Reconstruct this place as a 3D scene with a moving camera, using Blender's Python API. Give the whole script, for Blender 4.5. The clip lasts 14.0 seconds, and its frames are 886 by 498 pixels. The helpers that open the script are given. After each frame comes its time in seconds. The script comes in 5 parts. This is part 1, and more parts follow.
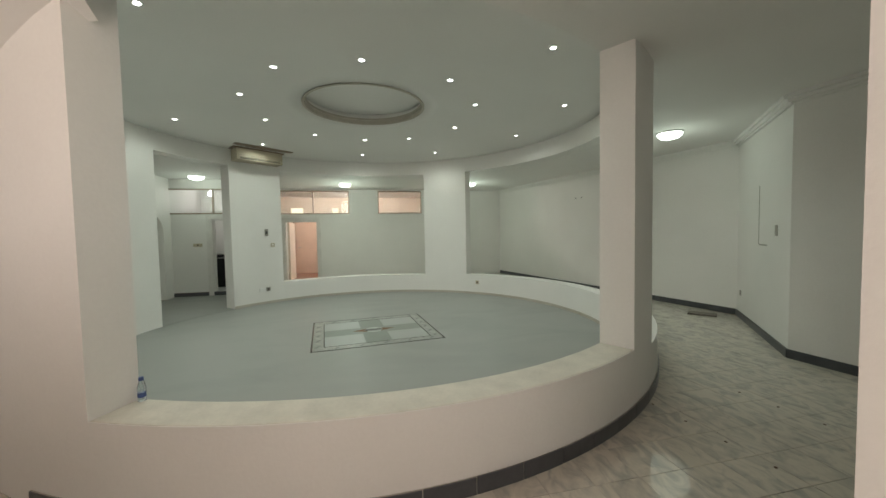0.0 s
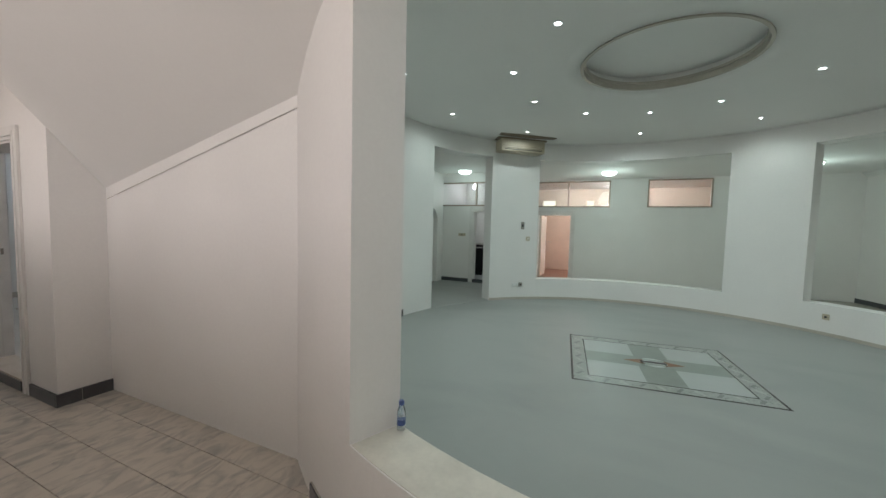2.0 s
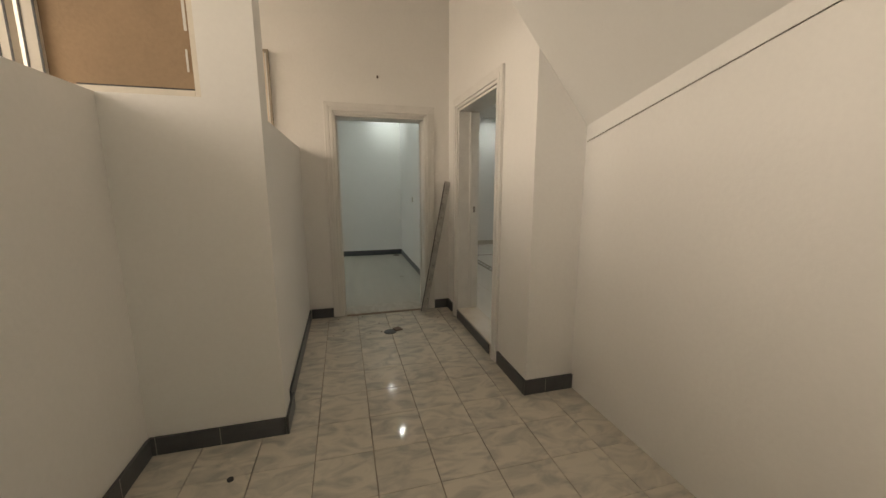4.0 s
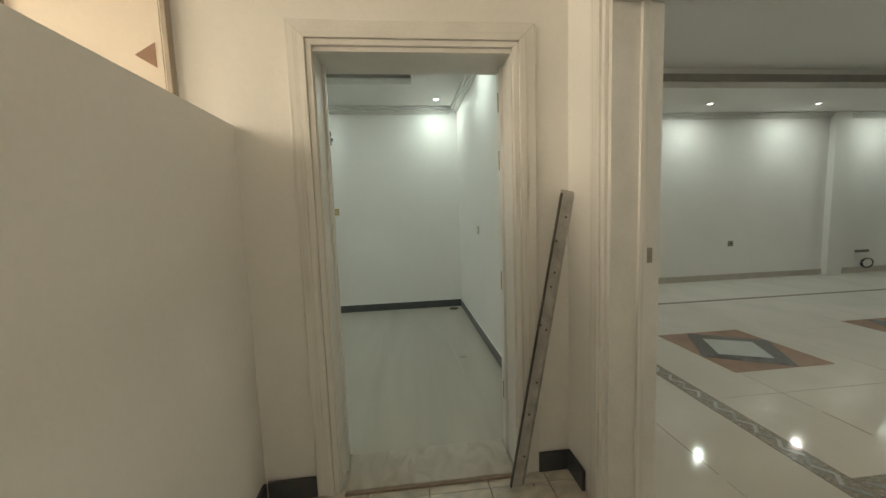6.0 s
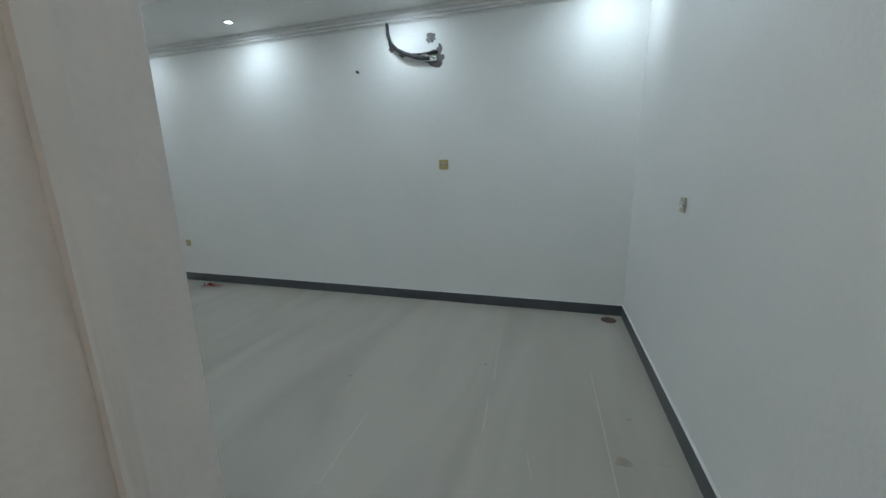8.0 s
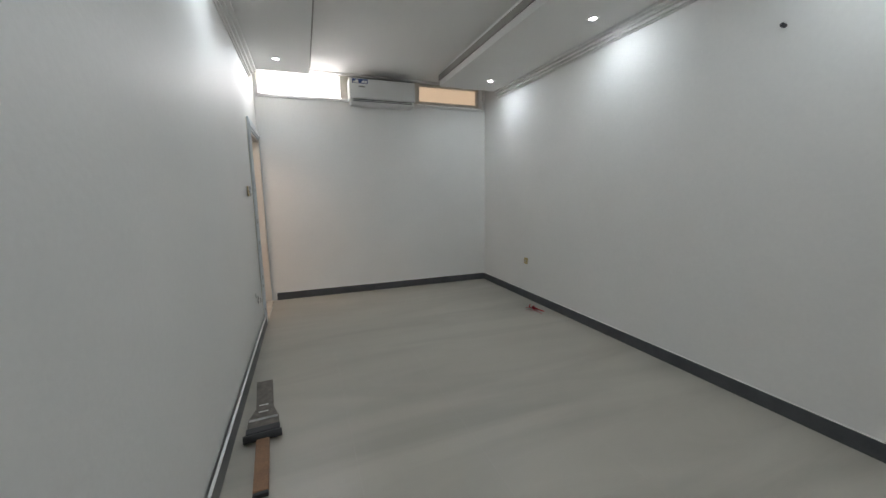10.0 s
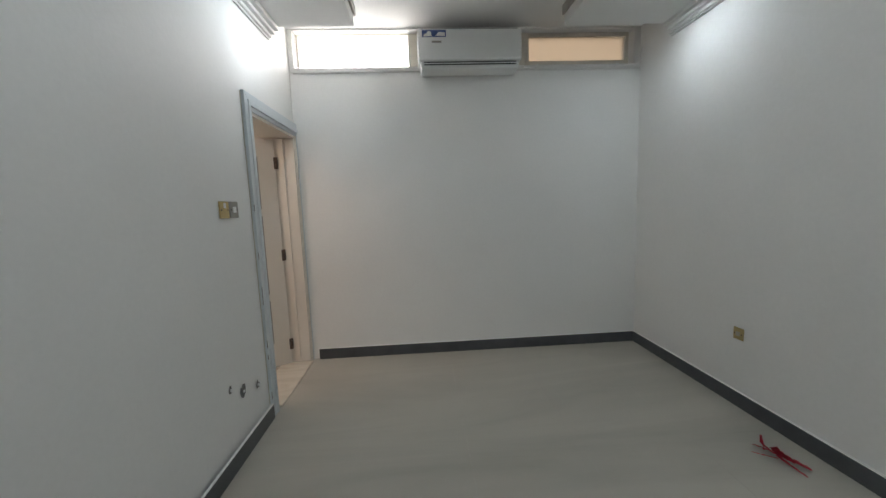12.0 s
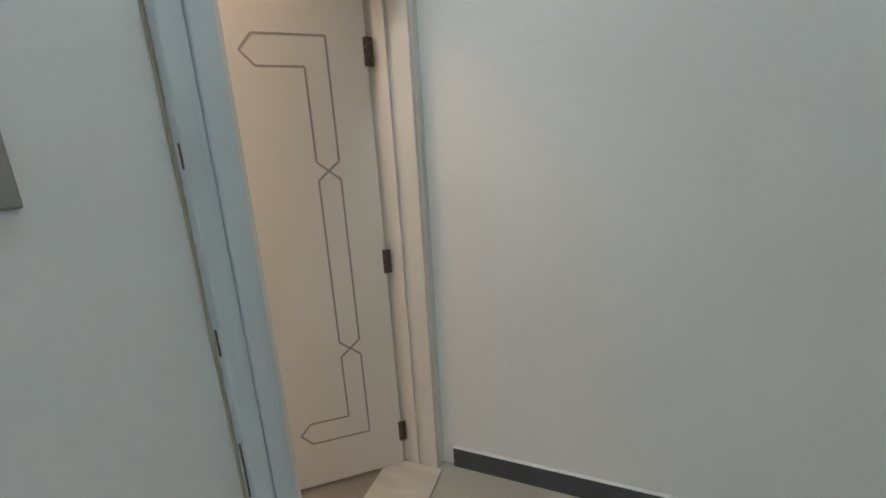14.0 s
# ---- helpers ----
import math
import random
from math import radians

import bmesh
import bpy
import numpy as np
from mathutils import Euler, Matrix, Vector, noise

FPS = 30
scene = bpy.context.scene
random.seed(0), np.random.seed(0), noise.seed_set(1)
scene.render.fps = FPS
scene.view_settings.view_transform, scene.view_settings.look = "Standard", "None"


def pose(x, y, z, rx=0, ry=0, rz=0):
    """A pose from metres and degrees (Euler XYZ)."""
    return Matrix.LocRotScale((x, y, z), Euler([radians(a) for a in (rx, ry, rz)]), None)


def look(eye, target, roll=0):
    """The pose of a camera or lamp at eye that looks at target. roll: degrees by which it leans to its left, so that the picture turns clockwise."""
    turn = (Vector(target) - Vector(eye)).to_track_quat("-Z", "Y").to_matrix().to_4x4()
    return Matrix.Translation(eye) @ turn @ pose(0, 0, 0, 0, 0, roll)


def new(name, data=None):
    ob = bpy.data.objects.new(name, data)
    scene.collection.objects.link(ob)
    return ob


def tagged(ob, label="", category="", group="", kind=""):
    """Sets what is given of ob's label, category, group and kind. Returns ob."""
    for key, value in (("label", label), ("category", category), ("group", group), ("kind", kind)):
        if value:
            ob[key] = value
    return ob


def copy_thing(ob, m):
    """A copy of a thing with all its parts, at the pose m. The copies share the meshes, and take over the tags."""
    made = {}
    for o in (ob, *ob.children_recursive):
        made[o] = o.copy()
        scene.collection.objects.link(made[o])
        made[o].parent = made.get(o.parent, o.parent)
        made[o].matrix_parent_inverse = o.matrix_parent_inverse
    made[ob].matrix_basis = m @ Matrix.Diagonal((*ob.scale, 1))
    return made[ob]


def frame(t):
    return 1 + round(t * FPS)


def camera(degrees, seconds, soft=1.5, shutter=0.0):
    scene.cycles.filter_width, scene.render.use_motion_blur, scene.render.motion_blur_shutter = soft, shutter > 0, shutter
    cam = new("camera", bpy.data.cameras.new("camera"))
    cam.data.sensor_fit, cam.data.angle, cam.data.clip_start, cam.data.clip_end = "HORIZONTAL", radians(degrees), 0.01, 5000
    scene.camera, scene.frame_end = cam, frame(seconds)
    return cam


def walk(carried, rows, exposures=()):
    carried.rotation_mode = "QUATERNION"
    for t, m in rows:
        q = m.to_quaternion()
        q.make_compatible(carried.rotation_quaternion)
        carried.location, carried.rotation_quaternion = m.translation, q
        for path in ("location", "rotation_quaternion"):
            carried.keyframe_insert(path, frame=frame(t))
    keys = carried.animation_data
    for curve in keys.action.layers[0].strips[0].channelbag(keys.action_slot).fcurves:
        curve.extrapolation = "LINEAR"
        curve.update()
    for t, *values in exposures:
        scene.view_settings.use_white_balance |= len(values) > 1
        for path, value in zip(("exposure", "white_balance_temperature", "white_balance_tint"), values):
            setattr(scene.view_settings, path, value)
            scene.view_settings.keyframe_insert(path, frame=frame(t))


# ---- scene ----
cam = camera(101.0, 14.0)
PATH = [
    (0, (0.591, 0.83, 1.476), (2.543, 0.406, 1.384), -1.1),
    (0.5, (0.819, 0.744, 1.474), (2.765, 0.313, 1.311), -0.9),
    (1, (1.057, 0.846, 1.488), (3.051, 0.738, 1.377), 1.3),
    (1.5, (1.362, 1.043, 1.505), (3.334, 1.372, 1.455), 2.2),
    (2, (1.536, 1.258, 1.505), (3.356, 2.077, 1.376), 1.4),
    (2.5, (1.658, 1.646, 1.437), (3.115, 3.007, 1.281), 0.1),
    (3, (1.545, 2.073, 1.431), (2.584, 3.762, 1.166), 1.5),
    (3.5, (1.639, 2.574, 1.402), (2.336, 4.421, 1.078), -1.4),
    (3.7, (1.677, 2.783, 1.398), (2.24, 4.671, 1.053), 0.4),
    (5.8, (1.996, 5.105, 1.35), (2.348, 7.059, 1.109), -3.1),
    (6, (2.041, 5.307, 1.34), (2.252, 7.286, 1.146), -2.0),
    (6.5, (2.012, 5.808, 1.324), (2.044, 7.781, 0.995), -0.5),
    (7, (2.126, 6.288, 1.339), (2.033, 8.231, 0.875), -3.1),
    (7.5, (2.134, 6.645, 1.348), (1.786, 8.551, 0.843), -1.3),
    (8, (2.166, 6.933, 1.354), (1.605, 8.805, 0.932), -1.1),
    (8.5, (2.126, 7.226, 1.347), (1.281, 8.990, 0.929), -3.7),
    (9, (2.061, 7.457, 1.386), (0.673, 8.84, 0.986), -3.2),
    (9.2, (2.043, 7.502, 1.378), (0.481, 8.687, 0.983), -2.3),
    (11.3, (0.585, 8.208, 1.426), (-1.358, 8.632, 1.209), -1.7),
    (11.5, (0.4, 8.236, 1.434), (-1.545, 8.648, 1.209), -3.8),
    (12, (-0.109, 8.378, 1.407), (-2.092, 8.491, 1.174), -2.1),
    (12.5, (-0.666, 8.319, 1.379), (-2.641, 8.208, 1.08), -1.7),
    (13, (-1.181, 8.221, 1.373), (-3.142, 7.989, 1.057), -4.5),
    (13.5, (-1.719, 8.123, 1.358), (-3.578, 7.484, 0.989), -2.8),
    (14, (-2.142, 7.893, 1.406), (-3.961, 7.190, 0.958), -3.1),
]
EXPOSURES = [
    (0, -0.1, 6900, 15),
    (1.5, -0.17, 6100, 14),
    (2.5, -0.2, 6200, 14),
    (3, -0.22, 6400, 12),
    (3.5, -0.2, 7300, 10),
    (5.8, 0.25, 7900, 4),
    (6.3, 0.33, 6900, -2),
    (7, 0.37, 6000, 1),
    (7.5, 0.37, 5850, 2),
    (8, 0.25, 6100, 9),
    (8.5, 0.24, 6400, 16),
    (9, 0.28, 6650, 17),
    (11.5, 0.15, 6750, 16),
    (12.5, 0.0, 6600, 14),
    (13.5, -0.1, 6600, 13),
    (14, 0.28, 6450, 10),
]
walk(cam, [(t, look(eye, target, roll)) for t, eye, target, roll in PATH], EXPOSURES)

# ---- world, sun and large lights ----
world = bpy.data.worlds.new("sky")
scene.world = world
world.use_nodes = True
wn = world.node_tree
sky = wn.nodes.new("ShaderNodeTexSky")
sky.sky_type = 'NISHITA'
sky.sun_disc = False
sky.sun_elevation = radians(40)
sky.sun_rotation = radians(72)
wn.links.new(sky.outputs[0], wn.nodes["Background"].inputs[0])
wn.nodes["Background"].inputs[1].default_value = 0.12
sun = new("sun", bpy.data.lights.new("sun", "SUN"))
sun.data.energy = 3.0
sun.data.angle = radians(0.5)
sun.data.color = (1.0, 0.95, 0.88)
sun.matrix_world = look((9, 3, 9), (0, 0, 0))


def window_light(x, y, z, target, sx, sz, watts, colour):
    """The sky's light in a window's opening."""
    lamp = new("window_light", bpy.data.lights.new("window_light", "AREA"))
    lamp.data.shape, lamp.data.size, lamp.data.size_y = 'RECTANGLE', sx, sz
    lamp.data.energy, lamp.data.color = watts, colour
    lamp.matrix_world = look((x, y, z), target)
    return lamp


WARM = (1.0, 0.87, 0.76)
window_light(-1.55, 2.5, 2.62, (0.6, 2.5, 2.3), 4.0, 1.3, 86, WARM)
window_light(-1.55, 6.15, 2.62, (0.6, 6.15, 1.3), 1.4, 1.3, 42, WARM)
window_light(-3.85, 7.84, 2.9, (0, 8.5, 2.3), 1.4, 0.9, 36, (0.92, 0.97, 1.0))


# ---- materials ----
def node_mat(name):
    m = bpy.data.materials.new(name)
    m.use_nodes = True
    nt = m.node_tree
    return m, nt, nt.nodes["Principled BSDF"]


def mat(name, colour, rough=0.6, vary=0.06, scale=3.0, bump=0.08, fine=60.0, metal=0.0, random_amount=0.0):
    """A plain surface with stains at one scale and grain at another."""
    m, nt, p = node_mat(name)
    N, L = nt.nodes.new, nt.links.new
    geo = N("ShaderNodeNewGeometry")
    big, small = N("ShaderNodeTexNoise"), N("ShaderNodeTexNoise")
    big.inputs["Scale"].default_value, big.inputs["Detail"].default_value = scale, 5
    small.inputs["Scale"].default_value, small.inputs["Detail"].default_value = fine, 3
    L(geo.outputs["Position"], big.inputs["Vector"])
    L(geo.outputs["Position"], small.inputs["Vector"])
    ramp = N("ShaderNodeMix")
    ramp.data_type = 'RGBA'
    c = Vector(colour)
    ramp.inputs[6].default_value = (*(c * (1 - vary)), 1)
    ramp.inputs[7].default_value = (*[min(v * (1 + vary), 1) for v in c], 1)
    add = N("ShaderNodeMath")
    add.operation = 'MULTIPLY_ADD'
    add.inputs[1].default_value = 0.35
    L(small.outputs[0], add.inputs[0])
    L(big.outputs[0], add.inputs[2])
    sub = N("ShaderNodeMapRange")
    sub.inputs[1].default_value, sub.inputs[2].default_value = 0.4, 0.95
    L(add.outputs[0], sub.inputs[0])
    last = sub.outputs[0]
    if random_amount:
        info, mad = N("ShaderNodeObjectInfo"), N("ShaderNodeMath")
        mad.operation = 'MULTIPLY_ADD'
        mad.inputs[1].default_value = random_amount
        L(info.outputs["Random"], mad.inputs[0])
        L(last, mad.inputs[2])
        last = mad.outputs[0]
    L(last, ramp.inputs[0])
    L(ramp.outputs[2], p.inputs["Base Color"])
    rr = N("ShaderNodeMapRange")
    rr.inputs[3].default_value, rr.inputs[4].default_value = max(rough - 0.08, 0.02), min(rough + 0.08, 1)
    L(big.outputs[0], rr.inputs[0])
    L(rr.outputs[0], p.inputs["Roughness"])
    p.inputs["Metallic"].default_value = metal
    if bump:
        b = N("ShaderNodeBump")
        b.inputs["Strength"].default_value, b.inputs["Distance"].default_value = bump, 0.01
        L(small.outputs[0], b.inputs["Height"])
        L(b.outputs[0], p.inputs["Normal"])
    return m


def veined(name, light, dark, rough, scale, stretch, angle, amount=0.5, spread=(0.42, 0.68), gloss=0.5, own=1.0):
    """Glazed tile or marble with stretched veins; each piece takes its own stretch of the pattern."""
    m, nt, p = node_mat(name)
    N, L = nt.nodes.new, nt.links.new
    geo, info = N("ShaderNodeNewGeometry"), N("ShaderNodeObjectInfo")
    off = N("ShaderNodeVectorMath")
    off.operation = 'MULTIPLY_ADD'
    off.inputs[1].default_value = (3.7 * own, 5.3 * own, 1.9 * own)
    mapping = N("ShaderNodeMapping")
    mapping.inputs["Rotation"].default_value = (0, 0, radians(angle))
    mapping.inputs["Scale"].default_value = (scale, scale / stretch, scale)
    L(info.outputs["Random"], off.inputs[0])
    L(geo.outputs["Position"], off.inputs[2])
    L(off.outputs[0], mapping.inputs["Vector"])
    vein, grain = N("ShaderNodeTexNoise"), N("ShaderNodeTexNoise")
    vein.inputs["Scale"].default_value, vein.inputs["Detail"].default_value, vein.inputs["Distortion"].default_value = 1.0, 6, 1.2
    grain.inputs["Scale"].default_value = 90
    L(mapping.outputs[0], vein.inputs["Vector"])
    L(geo.outputs["Position"], grain.inputs["Vector"])
    r = N("ShaderNodeMapRange")
    r.inputs[1].default_value, r.inputs[2].default_value = spread
    r.inputs[4].default_value = amount
    L(vein.outputs[0], r.inputs[0])
    mix = N("ShaderNodeMix")
    mix.data_type = 'RGBA'
    mix.inputs[6].default_value, mix.inputs[7].default_value = (*light, 1), (*dark, 1)
    L(r.outputs[0], mix.inputs[0])
    L(mix.outputs[2], p.inputs["Base Color"])
    rr = N("ShaderNodeMapRange")
    rr.inputs[3].default_value, rr.inputs[4].default_value = rough * 0.85, rough * 1.2
    p.inputs["Specular IOR Level"].default_value = gloss
    L(grain.outputs[0], rr.inputs[0])
    L(rr.outputs[0], p.inputs["Roughness"])
    return m


def streaked(name, light, dark, rough, spread=(0.52, 0.75), amount=0.8):
    """Old gloss paint with upright streaks of wear, at two scales."""
    m, nt, p = node_mat(name)
    N, L = nt.nodes.new, nt.links.new
    geo, mapping = N("ShaderNodeNewGeometry"), N("ShaderNodeMapping")
    mapping.inputs["Scale"].default_value = (70, 70, 1.6)
    L(geo.outputs["Position"], mapping.inputs["Vector"])
    streak, patch = N("ShaderNodeTexNoise"), N("ShaderNodeTexNoise")
    streak.inputs["Scale"].default_value, streak.inputs["Detail"].default_value = 1.0, 4
    patch.inputs["Scale"].default_value, patch.inputs["Detail"].default_value = 3.0, 4
    L(mapping.outputs[0], streak.inputs["Vector"])
    L(geo.outputs["Position"], patch.inputs["Vector"])
    both = N("ShaderNodeMath")
    both.operation = 'MULTIPLY_ADD'
    both.inputs[1].default_value = 0.45
    L(patch.outputs[0], both.inputs[0])
    L(streak.outputs[0], both.inputs[2])
    r = N("ShaderNodeMapRange")
    r.inputs[1].default_value, r.inputs[2].default_value = spread[0] + 0.22, spread[1] + 0.22
    r.inputs[4].default_value = amount
    L(both.outputs[0], r.inputs[0])
    mix = N("ShaderNodeMix")
    mix.data_type = 'RGBA'
    mix.inputs[6].default_value, mix.inputs[7].default_value = (*light, 1), (*dark, 1)
    L(r.outputs[0], mix.inputs[0])
    L(mix.outputs[2], p.inputs["Base Color"])
    p.inputs["Roughness"].default_value = rough
    b = N("ShaderNodeBump")
    b.inputs["Strength"].default_value, b.inputs["Distance"].default_value = 0.12, 0.004
    L(streak.outputs[0], b.inputs["Height"])
    L(b.outputs[0], p.inputs["Normal"])
    return m


def glow(name, colour, strength):
    m, nt, p = node_mat(name)
    p.inputs["Base Color"].default_value = (*colour, 1)
    p.inputs["Emission Color"].default_value = (*colour, 1)
    p.inputs["Emission Strength"].default_value = strength
    return m


def glass(name, colour, rough, transmission=1.0):
    m, nt, p = node_mat(name)
    p.inputs["Base Color"].default_value = (*colour, 1)
    p.inputs["Roughness"].default_value = rough
    p.inputs["Transmission Weight"].default_value = transmission
    p.inputs["IOR"].default_value = 1.45
    return m


PAINT = mat("wall_paint", (0.83, 0.817, 0.795), 0.55, 0.045, 0.9, 0.09, 45)
CEIL = mat("ceiling_paint", (0.82, 0.81, 0.79), 0.7, 0.03, 0.7, 0.04, 50)
TRIM = mat("trim_paint", (0.77, 0.755, 0.73), 0.4, 0.08, 5, 0.06, 80)
WORN = streaked("worn_trim_paint", (0.78, 0.765, 0.735), (0.5, 0.49, 0.47), 0.5, (0.5, 0.8), 0.55)
SCUFF = mat("pale_scuff", (0.52, 0.488, 0.435), 0.6, 0.1, 20, 0.0)
STAIN = mat("brown_stain", (0.34, 0.29, 0.22), 0.5, 0.15, 30, 0.0)
DOORPAINT = mat("door_paint", (0.78, 0.71, 0.63), 0.4, 0.03, 3, 0.03, 80)
SKIRT = mat("dark_skirting", (0.075, 0.078, 0.085), 0.35, 0.2, 9, 0.03, 70)
CREAMTOP = mat("dusty_cream_paint", (0.67, 0.64, 0.57), 0.6, 0.12, 7, 0.1, 50)
BEIGESKIRT = mat("beige_skirting", (0.5, 0.46, 0.4), 0.4, 0.1, 6, 0.03, 70)
TILE = veined("corridor_tile", (0.62, 0.575, 0.5), (0.34, 0.335, 0.315), 0.06, 5.5, 0.55, 20, 0.75, (0.42, 0.68), 0.22)
GROUT = mat("pale_grout", (0.43, 0.41, 0.37), 0.8, 0.15, 6, 0.1, 90)
JOINT = mat("tile_joint", (0.31, 0.26, 0.20), 0.8, 0.2, 8, 0.1, 90)
HALLFLOOR = veined("hall_floor", (0.31, 0.32, 0.305), (0.255, 0.268, 0.258), 0.42, 1.2, 2.0, 20, 0.6)
ROOMTILE = veined("room_tile", (0.47, 0.437, 0.38), (0.36, 0.334, 0.288), 0.3, 2.2, 6.0, 6, 0.75, (0.38, 0.68), 0.4, 0.0)
SIDETILE = veined("polished_tile", (0.68, 0.65, 0.6), (0.56, 0.53, 0.48), 0.08, 1.5, 2.0, 20, 0.5, (0.42, 0.68), 0.25)
MARBLE = veined("cream_marble", (0.66, 0.6, 0.52), (0.5, 0.43, 0.35), 0.25, 6, 3, 30, 0.6)
STAINEDMARBLE = veined("stained_marble", (0.5, 0.46, 0.4), (0.36, 0.31, 0.25), 0.35, 9, 2, 10, 0.8)
GREYSTONE = mat("grey_inlay", (0.21, 0.235, 0.21), 0.35, 0.15, 6, 0.02, 80)
WHITESTONE = mat("white_inlay", (0.52, 0.55, 0.54), 0.4, 0.05, 6, 0.02, 80)
INLAYWHITE = mat("pale_inlay", (0.385, 0.41, 0.4), 0.4, 0.06, 6, 0.02, 80)
BROWNSTONE = mat("brown_inlay", (0.33, 0.2, 0.14), 0.2, 0.15, 6, 0.02, 80)
DARKSTONE = mat("dark_inlay", (0.08, 0.07, 0.07), 0.2, 0.15, 6, 0.02, 80)
CHROME = mat("satin_steel", (0.55, 0.53, 0.5), 0.35, 0.1, 20, 0.02, 90, 1.0)
RUST = mat("rusty_steel", (0.16, 0.11, 0.085), 0.7, 0.3, 30, 0.2, 90, 0.5)
BRASS = mat("brass_plate", (0.55, 0.42, 0.2), 0.35, 0.1, 30, 0.02, 90, 0.8)
GREYMETAL = mat("grey_metal_plate", (0.34, 0.32, 0.29), 0.4, 0.1, 30, 0.02, 90, 0.6)
GALV = mat("galvanised_steel", (0.5, 0.49, 0.475), 0.5, 0.3, 14, 0.1, 90, 0.35)
WHITEPLASTIC = mat("white_plastic", (0.8, 0.8, 0.79), 0.35, 0.02, 8, 0.0)
OLDPLASTIC = mat("yellowed_plastic", (0.5, 0.44, 0.33), 0.45, 0.08, 8, 0.0)
DARK = mat("dark_plastic", (0.03, 0.03, 0.032), 0.4, 0.1, 20, 0.0)
BLUEPRINT = mat("blue_sticker", (0.05, 0.09, 0.25), 0.3, 0.4, 40, 0.0)
BLACKGLOSS = mat("black_enamel", (0.012, 0.012, 0.014), 0.15, 0.1, 10, 0.0)
PLASTER = mat("broken_plaster", (0.2, 0.19, 0.18), 0.95, 0.35, 40, 0.6, 120)
WOOD = mat("brown_wood", (0.26, 0.13, 0.065), 0.55, 0.3, 14, 0.1, 90)
DARKWOOD = mat("dark_stained_wood", (0.05, 0.035, 0.028), 0.5, 0.3, 14, 0.1, 90)
DUSTYWOOD = mat("dusty_wood", (0.3, 0.24, 0.19), 0.8, 0.3, 20, 0.2, 90)
BRISTLE = mat("dusty_felt", (0.19, 0.165, 0.145), 0.95, 0.35, 25, 0.5, 150)
REDCLOTH = mat("red_cloth", (0.52, 0.025, 0.05), 0.9, 0.3, 30, 0.3, 150)
WIRE = mat("black_cable", (0.025, 0.025, 0.027), 0.5, 0.2, 30, 0.0)
PAPER = mat("brown_paper", (0.36, 0.25, 0.16), 0.8, 0.18, 3, 0.15, 60)
PAPERDARK = mat("dark_brown_paper", (0.27, 0.18, 0.11), 0.8, 0.2, 5, 0.15, 60)
TORN = mat("torn_white_paper", (0.72, 0.7, 0.66), 0.8, 0.08, 8, 0.1, 60)
ALU = mat("bronze_window_frame", (0.38, 0.33, 0.27), 0.4, 0.15, 10, 0.03, 70, 0.3)
WHITEALU = mat("cream_window_frame", (0.68, 0.63, 0.55), 0.4, 0.1, 8, 0.03, 70)
PEACH = mat("peach_paint", (0.79, 0.71, 0.62), 0.6, 0.05, 2, 0.05, 50)
DOORPEACH = mat("peach_door_paint", (0.74, 0.58, 0.47), 0.5, 0.05, 3, 0.05, 50)
REDTILE = mat("red_floor", (0.33, 0.17, 0.12), 0.4, 0.2, 4, 0.05, 60)
BROWNFLOOR = mat("brown_floor", (0.3, 0.245, 0.2), 0.45, 0.15, 4, 0.05, 60)
CONCRETE = mat("outside_render", (0.5, 0.45, 0.38), 0.85, 0.15, 2, 0.1, 50)
COOLLED = glow("cool_led", (0.93, 1.0, 0.97), 30.0)
LEDWHITE = glow("white_led", (0.95, 0.97, 1.0), 30.0)
OPAL = glow("lit_opal_glass", (0.82, 1.0, 0.88), 5.0)
TUBE = glow("lit_tube", (1.0, 0.97, 0.92), 8.0)
CLEAR = glass("clear_glass", (0.95, 0.97, 0.96), 0.02)
FROST = glass("frosted_glass", (1.0, 0.98, 0.94), 0.6)
BROWNGLASS = glass("brown_frosted_glass", (0.84, 0.72, 0.57), 0.45)
TINTED = glass("dark_brown_glass", (0.16, 0.13, 0.10), 0.3)
BOTTLE = glass("bottle_plastic", (0.9, 0.95, 0.97), 0.08)


# ---- mesh helpers ----
def finish(name, bm, material, parent=None, label="", smooth=False):
    me = bpy.data.meshes.new(name)
    bmesh.ops.recalc_face_normals(bm, faces=bm.faces)
    bm.to_mesh(me)
    bm.free()
    if smooth:
        for poly in me.polygons:
            poly.use_smooth = True
    me.materials.append(material)
    ob = new(name, me)
    if parent:
        ob.parent = parent
    if label:
        tagged(ob, label)
    return ob


def part(name, bm, material, parent, label="", smooth=False):
    return finish(name, bm, material, parent, label, smooth)


def thing(name, m, label, category, group="", kind=""):
    ob = new(name)
    ob.empty_display_size = 0.1
    ob.matrix_world = m
    return tagged(ob, label, category, group, kind)


def box(bm, x0, y0, z0, x1, y1, z1, bevel=0.0):
    x0, x1, y0, y1, z0, z1 = min(x0, x1), max(x0, x1), min(y0, y1), max(y0, y1), min(z0, z1), max(z0, z1)
    m = Matrix.LocRotScale(((x0 + x1) / 2, (y0 + y1) / 2, (z0 + z1) / 2), None, (x1 - x0, y1 - y0, z1 - z0))
    vs = bmesh.ops.create_cube(bm, size=1, matrix=m)["verts"]
    if bevel:
        es = list({e for v in vs for e in v.link_edges})
        bmesh.ops.bevel(bm, geom=es, offset=bevel, segments=2, affect='EDGES', profile=0.5)
    return bm


def boxes(*rows, bevel=0.0):
    bm = bmesh.new()
    for r in rows:
        box(bm, *r, bevel=bevel)
    return bm


